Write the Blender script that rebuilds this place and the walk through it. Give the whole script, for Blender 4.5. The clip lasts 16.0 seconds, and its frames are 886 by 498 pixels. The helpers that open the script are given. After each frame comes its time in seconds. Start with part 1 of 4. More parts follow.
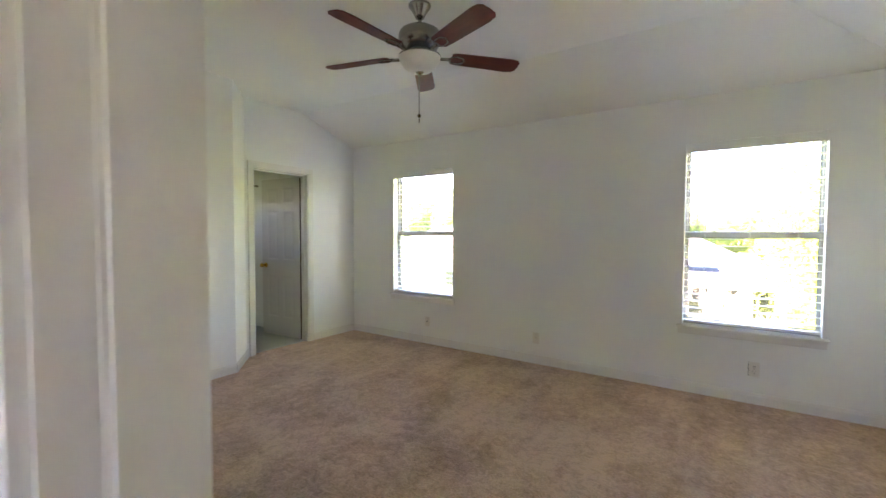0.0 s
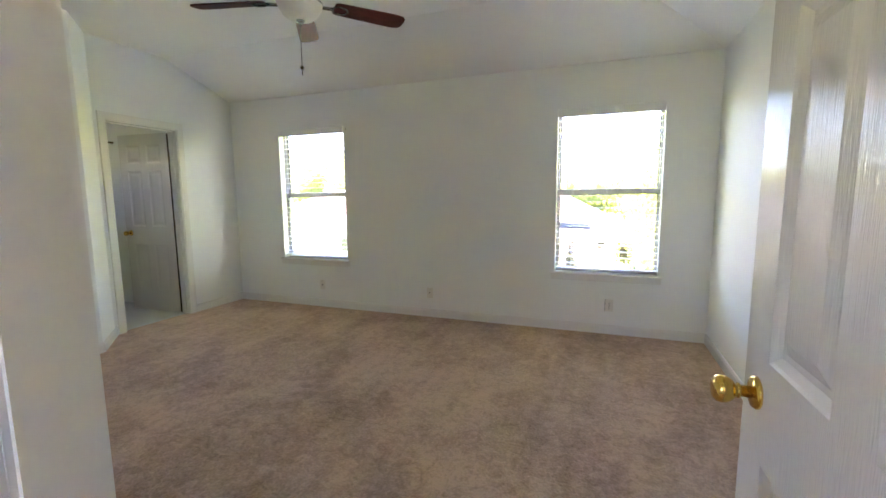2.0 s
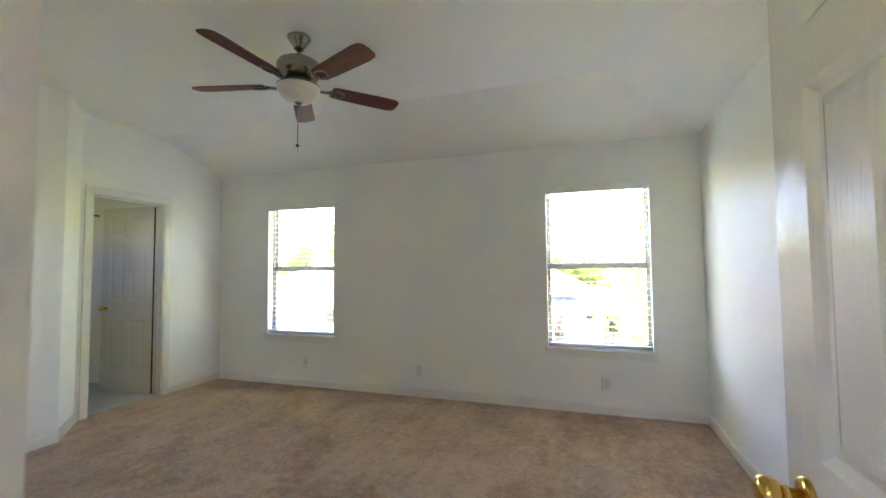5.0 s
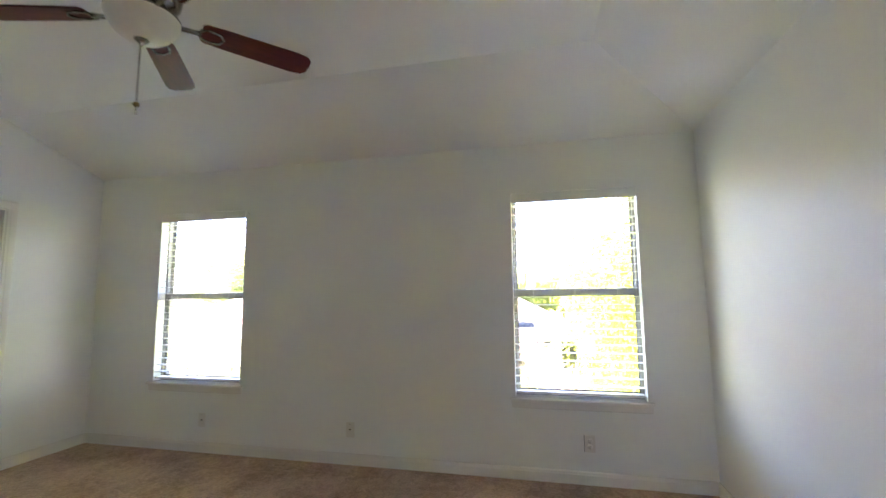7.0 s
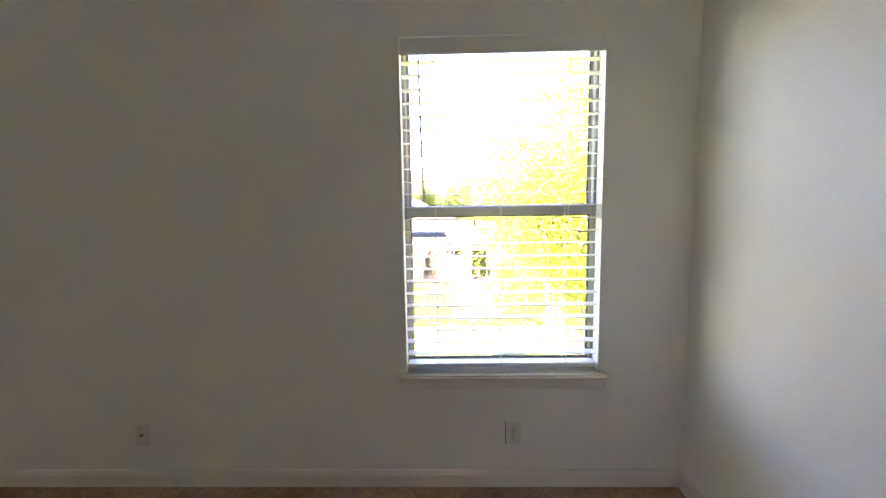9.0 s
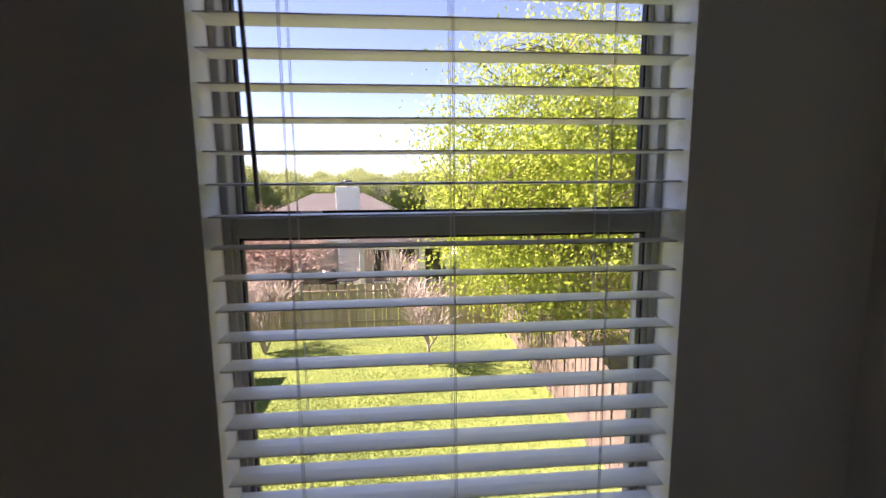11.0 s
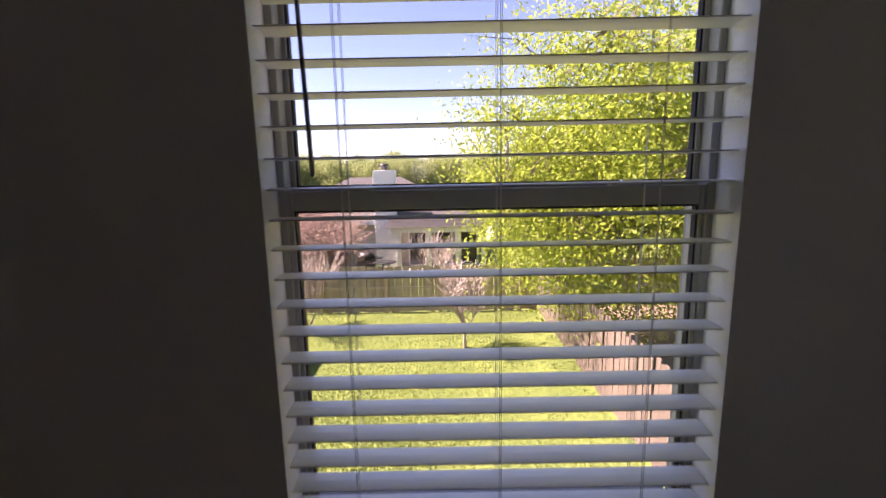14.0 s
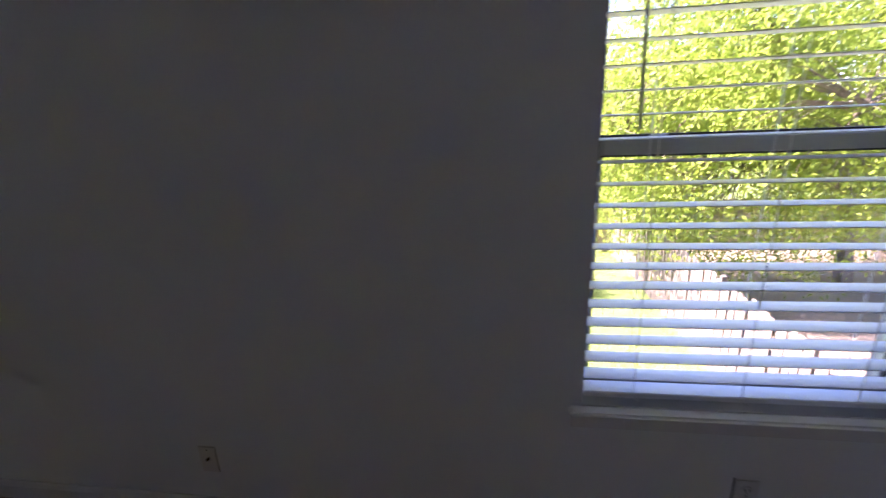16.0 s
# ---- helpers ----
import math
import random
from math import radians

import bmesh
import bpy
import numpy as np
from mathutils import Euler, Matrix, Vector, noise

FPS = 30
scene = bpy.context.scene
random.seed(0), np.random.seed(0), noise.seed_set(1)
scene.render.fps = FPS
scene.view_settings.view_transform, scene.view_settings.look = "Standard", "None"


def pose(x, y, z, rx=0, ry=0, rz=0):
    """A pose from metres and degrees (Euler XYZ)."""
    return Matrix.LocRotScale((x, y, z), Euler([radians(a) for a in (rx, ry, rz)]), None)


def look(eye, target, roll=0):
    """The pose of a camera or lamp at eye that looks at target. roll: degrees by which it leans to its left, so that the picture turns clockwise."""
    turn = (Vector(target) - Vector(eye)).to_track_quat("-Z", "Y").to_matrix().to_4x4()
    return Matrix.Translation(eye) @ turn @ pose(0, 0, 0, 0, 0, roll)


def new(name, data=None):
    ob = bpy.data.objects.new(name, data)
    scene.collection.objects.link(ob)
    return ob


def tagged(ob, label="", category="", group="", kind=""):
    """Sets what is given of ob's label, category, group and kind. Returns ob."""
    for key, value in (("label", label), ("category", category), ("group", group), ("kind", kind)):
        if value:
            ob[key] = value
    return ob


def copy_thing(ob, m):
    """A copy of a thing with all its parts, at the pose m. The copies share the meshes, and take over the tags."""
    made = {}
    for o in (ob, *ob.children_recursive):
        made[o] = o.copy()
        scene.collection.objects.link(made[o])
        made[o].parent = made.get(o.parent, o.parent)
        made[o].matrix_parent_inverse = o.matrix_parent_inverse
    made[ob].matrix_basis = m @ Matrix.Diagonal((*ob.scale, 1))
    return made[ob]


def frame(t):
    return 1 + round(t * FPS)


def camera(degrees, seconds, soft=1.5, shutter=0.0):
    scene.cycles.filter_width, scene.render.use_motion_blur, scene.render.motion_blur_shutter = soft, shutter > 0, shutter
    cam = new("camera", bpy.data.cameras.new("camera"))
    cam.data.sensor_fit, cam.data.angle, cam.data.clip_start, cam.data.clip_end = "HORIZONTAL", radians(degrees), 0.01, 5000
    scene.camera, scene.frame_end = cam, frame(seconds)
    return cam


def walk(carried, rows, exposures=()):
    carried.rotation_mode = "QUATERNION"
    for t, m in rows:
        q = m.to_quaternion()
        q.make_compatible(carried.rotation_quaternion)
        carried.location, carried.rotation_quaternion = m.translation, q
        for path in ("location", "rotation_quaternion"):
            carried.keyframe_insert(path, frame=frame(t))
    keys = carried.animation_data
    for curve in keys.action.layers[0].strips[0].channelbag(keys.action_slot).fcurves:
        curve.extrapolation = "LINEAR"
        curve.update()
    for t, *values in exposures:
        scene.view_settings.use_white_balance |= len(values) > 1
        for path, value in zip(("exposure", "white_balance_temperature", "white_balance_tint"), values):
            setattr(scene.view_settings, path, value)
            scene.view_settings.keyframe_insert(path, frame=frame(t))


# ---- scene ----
cam = camera(92.4, 16.0, shutter=0.4)
PATH = [
    (0, (-0.966, -4.102, 1.341), (-2.09, -2.45, 1.263), 0.2),
    (0.5, (-0.967, -4.209, 1.319), (-1.954, -2.471, 1.238), -0.0),
    (1, (-0.927, -4.197, 1.307), (-1.785, -2.394, 1.2), -0.2),
    (1.5, (-0.899, -4.174, 1.297), (-1.653, -2.328, 1.138), -0.3),
    (2, (-0.895, -4.165, 1.298), (-1.588, -2.305, 1.052), -0.5),
    (2.5, (-0.907, -4.166, 1.297), (-1.573, -2.314, 0.944), -0.6),
    (3, (-0.915, -4.174, 1.301), (-1.572, -2.338, 0.858), -0.8),
    (3.5, (-0.921, -4.176, 1.297), (-1.578, -2.346, 0.826), -0.8),
    (4, (-0.92, -4.174, 1.302), (-1.583, -2.313, 0.986), -0.8),
    (4.5, (-0.926, -4.169, 1.304), (-1.585, -2.282, 1.233), -0.6),
    (4.7, (-0.932, -4.161, 1.303), (-1.585, -2.271, 1.323), -0.5),
    (6.8, (-1.103, -3.335, 1.344), (-1.564, -1.401, 1.567), -0.5),
    (7, (-1.104, -3.239, 1.329), (-1.542, -1.299, 1.537), -0.6),
    (7.5, (-1.09, -2.925, 1.349), (-1.461, -0.963, 1.455), -0.8),
    (8, (-1.109, -2.599, 1.326), (-1.387, -0.619, 1.324), -0.9),
    (8.5, (-1.095, -2.256, 1.33), (-1.266, -0.267, 1.208), -0.8),
    (9, (-1.075, -1.926, 1.381), (-1.122, 0.061, 1.154), -0.9),
    (9.2, (-1.07, -1.815, 1.388), (-1.073, 0.169, 1.136), -0.8),
    (11.3, (-0.925, -0.675, 1.387), (-0.760, 1.302, 1.136), -0.6),
    (11.5, (-0.917, -0.626, 1.415), (-0.757, 1.351, 1.160), -0.6),
    (12, (-0.857, -0.538, 1.475), (-0.722, 1.441, 1.223), -0.7),
    (12.5, (-0.809, -0.529, 1.529), (-0.706, 1.450, 1.259), -0.7),
    (13, (-0.825, -0.545, 1.481), (-0.768, 1.436, 1.212), -0.9),
    (13.5, (-0.905, -0.646, 1.406), (-0.887, 1.333, 1.116), -1.0),
    (14, (-0.962, -0.796, 1.366), (-0.967, 1.177, 1.042), -1.1),
    (14.5, (-1.001, -0.990, 1.340), (-1.043, 0.978, 0.982), -1.3),
    (15, (-1.115, -1.123, 1.351), (-1.175, 0.829, 0.944), -1.3),
    (15.5, (-1.337, -1.215, 1.359), (-1.459, 0.727, 0.897), -1.4),
    (16, (-1.545, -1.138, 1.420), (-1.812, 0.748, 0.836), -2.4),
]
EXPOSURES = [(0.0, 6.05, 6950, 38), (4.7, 6.05, 6850, 35), (6.8, 5.75, 6950, 38), (8.0, 5.4, 7100, 41), (9.2, 5.0, 7200, 43),
             (11.3, 2.35, 7100, 46), (13.5, 2.3, 7200, 50), (14.5, 2.5, 7200, 55), (15.5, 3.4, 6350, 53), (16.0, 3.7, 6000, 52)]
walk(cam, [(t, look(eye, target, roll)) for t, eye, target, roll in PATH], EXPOSURES)

# ---- world and light ----
SUN_AZ, SUN_EL = 274.0, 50.0        # degrees clockwise from +y, and above the horizon
world = bpy.data.worlds.new("sky")
scene.world = world
world.use_nodes = True
wn = world.node_tree
bg = wn.nodes["Background"]
sky = wn.nodes.new("ShaderNodeTexSky")
sky.sky_type, sky.sun_disc = "NISHITA", False
sky.sun_elevation, sky.sun_rotation = radians(SUN_EL), radians(SUN_AZ)
sky.air_density, sky.dust_density, sky.ozone_density = 0.85, 0.0, 2.6
wn.links.new(sky.outputs[0], bg.inputs[0])
bg.inputs[1].default_value = 0.066
scene.cycles.max_bounces, scene.cycles.diffuse_bounces = 16, 12    # light passes many times between the white walls
scene.cycles.sample_clamp_indirect, scene.cycles.blur_glossy = 1.5, 1.0
sun_data = bpy.data.lights.new("sun", "SUN")
sun_data.energy, sun_data.angle, sun_data.color = 5.0, radians(0.6), (1.0, 0.95, 0.86)
sun = new("sun", sun_data)
_a, _e = radians(SUN_AZ), radians(SUN_EL)
sun.matrix_world = look((60 * math.sin(_a) * math.cos(_e), 60 * math.cos(_a) * math.cos(_e), 60 * math.sin(_e)), (0, 0, 0))


# ---- materials ----
def surface(name, col, rough=0.6, dark=0.75, scale=3.0, fine=120.0, bump=0.15, metal=0.0, stretch=(1, 1, 1), second=None,
            dist=0.002, island=0.0, spec=0.5, random_tint=0.0, big=0.5, coat=0.0):
    """A painted, wooden, stony or woven surface: colour varied at a broad and a fine scale, with fine relief."""
    m = bpy.data.materials.new(name)
    m.use_nodes = True
    nt = m.node_tree
    n, l = nt.nodes, nt.links
    b = n["Principled BSDF"]
    b.inputs["Roughness"].default_value, b.inputs["Metallic"].default_value = rough, metal
    b.inputs["Specular IOR Level"].default_value = spec
    b.inputs["Coat Weight"].default_value = coat
    b.inputs["Coat Roughness"].default_value = 0.12
    tc, mp = n.new("ShaderNodeTexCoord"), n.new("ShaderNodeMapping")
    mp.inputs["Scale"].default_value = stretch
    l.new(tc.outputs["Object"], mp.inputs[0])
    broad, grain = n.new("ShaderNodeTexNoise"), n.new("ShaderNodeTexNoise")
    broad.inputs["Scale"].default_value, broad.inputs["Detail"].default_value = scale, 6
    grain.inputs["Scale"].default_value, grain.inputs["Detail"].default_value = fine, 4
    l.new(mp.outputs[0], broad.inputs["Vector"]), l.new(mp.outputs[0], grain.inputs["Vector"])
    mixv = n.new("ShaderNodeMix")
    mixv.inputs[0].default_value = 1 - big
    l.new(broad.outputs[0], mixv.inputs[2]), l.new(grain.outputs[0], mixv.inputs[3])
    ramp = n.new("ShaderNodeValToRGB")
    second = second or [c * dark for c in col]
    ramp.color_ramp.elements[0].position, ramp.color_ramp.elements[1].position = 0.36, 0.64
    ramp.color_ramp.elements[0].color, ramp.color_ramp.elements[1].color = (*second, 1), (*col, 1)
    l.new(mixv.outputs[0], ramp.inputs[0])
    out = ramp.outputs[0]
    if random_tint or island:
        hsv = n.new("ShaderNodeHueSaturation")
        src = n.new("ShaderNodeObjectInfo").outputs["Random"] if random_tint else n.new("ShaderNodeNewGeometry").outputs["Random Per Island"]
        rng = n.new("ShaderNodeMapRange")
        amount = random_tint or island
        rng.inputs[3].default_value, rng.inputs[4].default_value = 1 - amount, 1 + amount
        l.new(src, rng.inputs[0]), l.new(rng.outputs[0], hsv.inputs["Value"]), l.new(out, hsv.inputs["Color"])
        out = hsv.outputs[0]
    l.new(out, b.inputs["Base Color"])
    if bump:
        bn = n.new("ShaderNodeBump")
        bn.inputs["Strength"].default_value, bn.inputs["Distance"].default_value = bump, dist
        l.new(grain.outputs[0], bn.inputs["Height"]), l.new(bn.outputs[0], b.inputs["Normal"])
    return m


WALL = surface("wall_paint", (0.85, 0.862, 0.842), 0.5, 0.965, 1.3, 160, 0.28, dist=0.003, spec=0.38)
CEIL = surface("ceiling_paint", (0.86, 0.855, 0.83), 0.8, 0.96, 1.0, 130, 0.35, dist=0.003)
TRIM = surface("trim_paint", (0.83, 0.815, 0.78), 0.26, 0.96, 2.0, 60, 0.06)
DOOR = surface("door_paint", (0.75, 0.735, 0.70), 0.17, 0.97, 2.0, 55, 0.75, stretch=(5, 1, 0.3), dist=0.0014, spec=0.35)


def carpet_material():
    """Cut-pile carpet: broad trodden patches, vacuum streaks, tuft mottling and deep fine pile relief."""
    m = bpy.data.materials.new("carpet")
    m.use_nodes = True
    n, l = m.node_tree.nodes, m.node_tree.links
    b = n["Principled BSDF"]
    b.inputs["Roughness"].default_value, b.inputs["Specular IOR Level"].default_value = 0.95, 0.1
    b.inputs["Sheen Weight"].default_value, b.inputs["Sheen Roughness"].default_value = 0.15, 0.5
    tc = n.new("ShaderNodeTexCoord")

    def tex(scale, detail, stretch=(1, 1, 1), distortion=0.0):
        mp, t = n.new("ShaderNodeMapping"), n.new("ShaderNodeTexNoise")
        mp.inputs["Scale"].default_value = stretch
        t.inputs["Scale"].default_value, t.inputs["Detail"].default_value, t.inputs["Distortion"].default_value = scale, detail, distortion
        l.new(tc.outputs["Object"], mp.inputs[0]), l.new(mp.outputs[0], t.inputs["Vector"])
        return t.outputs[0]

    def add(a, b, fa, fb):
        s1, s2 = n.new("ShaderNodeMath"), n.new("ShaderNodeMath")
        s1.operation, s2.operation = "MULTIPLY", "MULTIPLY_ADD"
        s1.inputs[1].default_value, s2.inputs[1].default_value = fa, fb
        l.new(a, s1.inputs[0]), l.new(b, s2.inputs[0]), l.new(s1.outputs[0], s2.inputs[2])
        return s2.outputs[0]
    patches, streaks = tex(1.7, 5, distortion=0.8), tex(2.2, 3, (4.0, 0.5, 1))
    clumps, tufts = tex(17, 4, distortion=1.2), tex(75, 3)
    value = add(add(patches, streaks, 0.33, 0.14), add(clumps, tufts, 0.30, 0.28), 1.0, 1.0)
    ramp = n.new("ShaderNodeValToRGB")
    e = ramp.color_ramp.elements
    e[0].position, e[1].position = 0.40, 0.60
    e[0].color, e[1].color = (0.295, 0.182, 0.126, 1), (0.600, 0.408, 0.297, 1)
    l.new(value, ramp.inputs[0]), l.new(ramp.outputs[0], b.inputs["Base Color"])
    bump = n.new("ShaderNodeBump")
    bump.inputs["Strength"].default_value, bump.inputs["Distance"].default_value = 0.9, 0.012
    l.new(add(clumps, tufts, 0.6, 0.7), bump.inputs["Height"]), l.new(bump.outputs[0], b.inputs["Normal"])
    return m


CARPET = carpet_material()
TILE = surface("bath_vinyl", (0.52, 0.56, 0.56), 0.4, 0.85, 4, 60, 0.05)
SLAT = surface("blind_vinyl", (0.87, 0.87, 0.85), 0.38, 0.97, 6, 90, 0.05, stretch=(0.3, 4, 4))
SLATDARK = surface("rail_vinyl", (0.60, 0.58, 0.54), 0.45, 0.95, 6, 90, 0.05)
CORD = surface("cord", (0.75, 0.75, 0.72), 0.8, 0.9, 40, 200, 0.1)
WAND = surface("wand_plastic", (0.32, 0.32, 0.33), 0.3, 0.9, 10, 80, 0.02)
VINYL = surface("window_frame_paint", (0.38, 0.38, 0.345), 0.45, 0.92, 5, 60, 0.05)
OUTREVEAL = surface("outer_reveal_paint", (0.27, 0.26, 0.27), 0.8, 0.85, 4, 40, 0.1)
GASKET = surface("rubber_gasket", (0.02, 0.02, 0.022), 0.7, 0.8, 20, 90, 0.05)
BRASS = surface("polished_brass", (0.78, 0.50, 0.13), 0.13, 0.92, 20, 90, 0.02, metal=1.0)
DARKBRASS = surface("tarnished_hinge", (0.16, 0.11, 0.06), 0.42, 0.7, 30, 120, 0.1, metal=0.9)
NICKEL = surface("brushed_nickel", (0.33, 0.31, 0.28), 0.22, 0.85, 12, 90, 0.05, metal=1.0, stretch=(1, 1, 14))
DARKWOOD = surface("bare_door_edge", (0.075, 0.05, 0.032), 0.8, 0.7, 8, 60, 0.2, stretch=(4, 4, 0.5))
MAHOGANY = surface("mahogany_blade", (0.16, 0.027, 0.02), 0.5, 0.5, 7, 50, 0.08, stretch=(0.5, 5, 5), spec=0.2)
BOWL = surface("alabaster_glass", (0.84, 0.83, 0.78), 0.3, 0.93, 9, 30, 0.02, spec=0.6)
PLATE = surface("ivory_plate", (0.76, 0.74, 0.69), 0.35, 0.97, 10, 60, 0.02)
SLOT = surface("socket_dark", (0.015, 0.014, 0.013), 0.6, 0.8, 30, 90, 0.02)
GRASS = surface("lawn", (0.19, 0.235, 0.06), 0.9, 0.6, 0.8, 9, 0.6, second=(0.10, 0.145, 0.04), dist=0.05, spec=0.1, big=0.45)
BLADE = surface("grass_blades", (0.22, 0.27, 0.065), 0.7, 0.6, 0.9, 12, 0, second=(0.125, 0.175, 0.045), island=0.25, spec=0.2)
DIRT = surface("bare_soil", (0.26, 0.19, 0.13), 0.95, 0.6, 1.2, 20, 0.8, dist=0.03)
FENCEWOOD = surface("cedar_picket", (0.20, 0.155, 0.115), 0.85, 0.5, 3, 40, 0.5, stretch=(6, 6, 0.5), random_tint=0.22)
FENCEGREY = surface("weathered_picket", (0.40, 0.33, 0.22), 0.9, 0.65, 3, 40, 0.5, stretch=(6, 6, 0.5), random_tint=0.2)
BARK = surface("bark", (0.20, 0.15, 0.105), 0.95, 0.5, 6, 40, 0.8, stretch=(4, 4, 0.8), dist=0.02)
TWIG = surface("bare_twigs", (0.36, 0.30, 0.25), 0.9, 0.7, 6, 40, 0.3, dist=0.01, island=0.2)
REDTWIG = surface("budding_twigs", (0.33, 0.225, 0.18), 0.9, 0.7, 6, 40, 0.3, dist=0.01, island=0.25)
LEAF = surface("spring_leaves", (0.41, 0.48, 0.07), 0.5, 0.7, 1.5, 14, 0, second=(0.25, 0.35, 0.055), island=0.28, spec=0.2)
# Paler green than LEAF: the haze of distance is put into the colour.
FARLEAF = surface("hazed_distant_leaves", (0.38, 0.44, 0.20), 0.7, 0.6, 0.4, 5, 0, second=(0.27, 0.32, 0.12), island=0.25, spec=0.2)


def let_through(m, share):
    """Gives thin leaves their translucency: part of the light passes through in the leaf's own colour."""
    n, l = m.node_tree.nodes, m.node_tree.links
    b = n["Principled BSDF"]
    tr, mix = n.new("ShaderNodeBsdfTranslucent"), n.new("ShaderNodeMixShader")
    mix.inputs[0].default_value = share
    l.new(b.inputs["Base Color"].links[0].from_socket, tr.inputs[0])
    l.new(b.outputs[0], mix.inputs[1]), l.new(tr.outputs[0], mix.inputs[2]), l.new(mix.outputs[0], n["Material Output"].inputs[0])


let_through(LEAF, 0.65)
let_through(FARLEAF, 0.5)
let_through(BLADE, 0.35)
SHINGLE = surface("roof_shingles", (0.078, 0.074, 0.070), 0.9, 0.75, 0.8, 6, 0.6, stretch=(1, 3, 1), dist=0.03)
SHINGLERED = surface("reddish_shingles", (0.098, 0.084, 0.072), 0.9, 0.75, 0.8, 8, 0.6, stretch=(1, 3, 1), dist=0.03)
SIDING = surface("house_siding", (0.45, 0.40, 0.36), 0.8, 0.9, 0.8, 12, 0.2, stretch=(0.3, 0.3, 6))
BEIGE = surface("beige_siding", (0.55, 0.49, 0.37), 0.8, 0.9, 0.8, 12, 0.2, stretch=(0.3, 0.3, 6))
WHITEPAINT = surface("exterior_white", (0.78, 0.77, 0.75), 0.6, 0.93, 1.2, 14, 0.1)
DARKGLASS = surface("dark_pane", (0.03, 0.035, 0.04), 0.08, 0.8, 2, 10, 0.0)
CONCRETE = surface("patio_concrete", (0.48, 0.44, 0.40), 0.9, 0.8, 1.2, 30, 0.3)
BLACKMETAL = surface("black_enamel", (0.03, 0.03, 0.033), 0.4, 0.8, 8, 60, 0.05)
BRICKWALL = surface("outer_wall", (0.50, 0.42, 0.34), 0.9, 0.8, 1.5, 30, 0.3)

GLASS = bpy.data.materials.new("window_glass")
GLASS.use_nodes = True
_n, _l = GLASS.node_tree.nodes, GLASS.node_tree.links
_n.remove(_n["Principled BSDF"])
_clear, _gloss, _mix, _lw, _pow, _amt = (_n.new(k) for k in ("ShaderNodeBsdfTransparent", "ShaderNodeBsdfGlossy", "ShaderNodeMixShader", "ShaderNodeLayerWeight", "ShaderNodeMath", "ShaderNodeMath"))
_clear.inputs[0].default_value = (0.95, 0.965, 0.95, 1)
_gloss.inputs["Roughness"].default_value = 0.02
_lw.inputs[0].default_value = 0.5
_pow.operation, _amt.operation = "POWER", "MULTIPLY_ADD"
_pow.inputs[1].default_value, _amt.inputs[1].default_value, _amt.inputs[2].default_value = 5.0, 0.8, 0.03
_l.new(_lw.outputs["Facing"], _pow.inputs[0]), _l.new(_pow.outputs[0], _amt.inputs[0]), _l.new(_amt.outputs[0], _mix.inputs[0])
_l.new(_clear.outputs[0], _mix.inputs[1]), _l.new(_gloss.outputs[0], _mix.inputs[2])
_l.new(_mix.outputs[0], _n["Material Output"].inputs[0])


# ---- mesh helpers ----
def cuboid(bm, a, b, bevel=0.0, segs=1, turn=None):
    """A box from corner a to corner b, added to bm."""
    vs = [bm.verts.new((x, y, z)) for x in (a[0], b[0]) for y in (a[1], b[1]) for z in (a[2], b[2])]
    fs = [bm.faces.new([vs[i] for i in q]) for q in ((0, 1, 3, 2), (4, 6, 7, 5), (0, 4, 5, 1), (2, 3, 7, 6), (0, 2, 6, 4), (1, 5, 7, 3))]
    if bevel:
        es = list({e for f in fs for e in f.edges})
        r = bmesh.ops.bevel(bm, geom=es, offset=bevel, segments=segs, affect="EDGES", clamp_overlap=True)
        vs = list({v for f in r["faces"] for v in f.verts} | {v for v in vs if v.is_valid})
    if turn is not None:
        bmesh.ops.transform(bm, matrix=turn, verts=[v for v in vs if v.is_valid])
    return bm


def slab(a, b, bevel=0.0, segs=1):
    return cuboid(bmesh.new(), a, b, bevel, segs)


def lathe(profile, steps=32, centre=(0, 0, 0)):
    """A turned body from (radius, height) pairs."""
    bm = bmesh.new()
    rings = []
    for r, z in profile:
        rings.append([bm.verts.new((centre[0] + r * math.cos(2 * math.pi * k / steps), centre[1] + r * math.sin(2 * math.pi * k / steps), centre[2] + z)) for k in range(steps)])
    for lo, hi in zip(rings, rings[1:]):
        for k in range(steps):
            bm.faces.new((lo[k], lo[(k + 1) % steps], hi[(k + 1) % steps], hi[k]))
    bm.faces.new(rings[0][::-1]), bm.faces.new(rings[-1])
    bmesh.ops.recalc_face_normals(bm, faces=bm.faces)
    for f in bm.faces:
        f.smooth = len(f.verts) == 4
    return bm


def tube(points, radii, sides=6, bm=None):
    """A round bar along points, its radius changing from point to point."""
    bm = bm or bmesh.new()
    rings = []
    for i, p in enumerate(points):
        p = Vector(p)
        d = (Vector(points[min(i + 1, len(points) - 1)]) - Vector(points[max(i - 1, 0)])).normalized()
        u = d.orthogonal().normalized()
        w = d.cross(u)
        rings.append([bm.verts.new(p + radii[i] * (u * math.cos(2 * math.pi * k / sides) + w * math.sin(2 * math.pi * k / sides))) for k in range(sides)])
    for lo, hi in zip(rings, rings[1:]):
        shift = min(range(sides), key=lambda s: (lo[0].co - hi[s].co).length)
        for k in range(sides):
            f = bm.faces.new((lo[k], lo[(k + 1) % sides], hi[(k + 1 + shift) % sides], hi[(k + shift) % sides]))
            f.smooth = True
    bm.faces.new(rings[0][::-1]), bm.faces.new(rings[-1])
    return bm


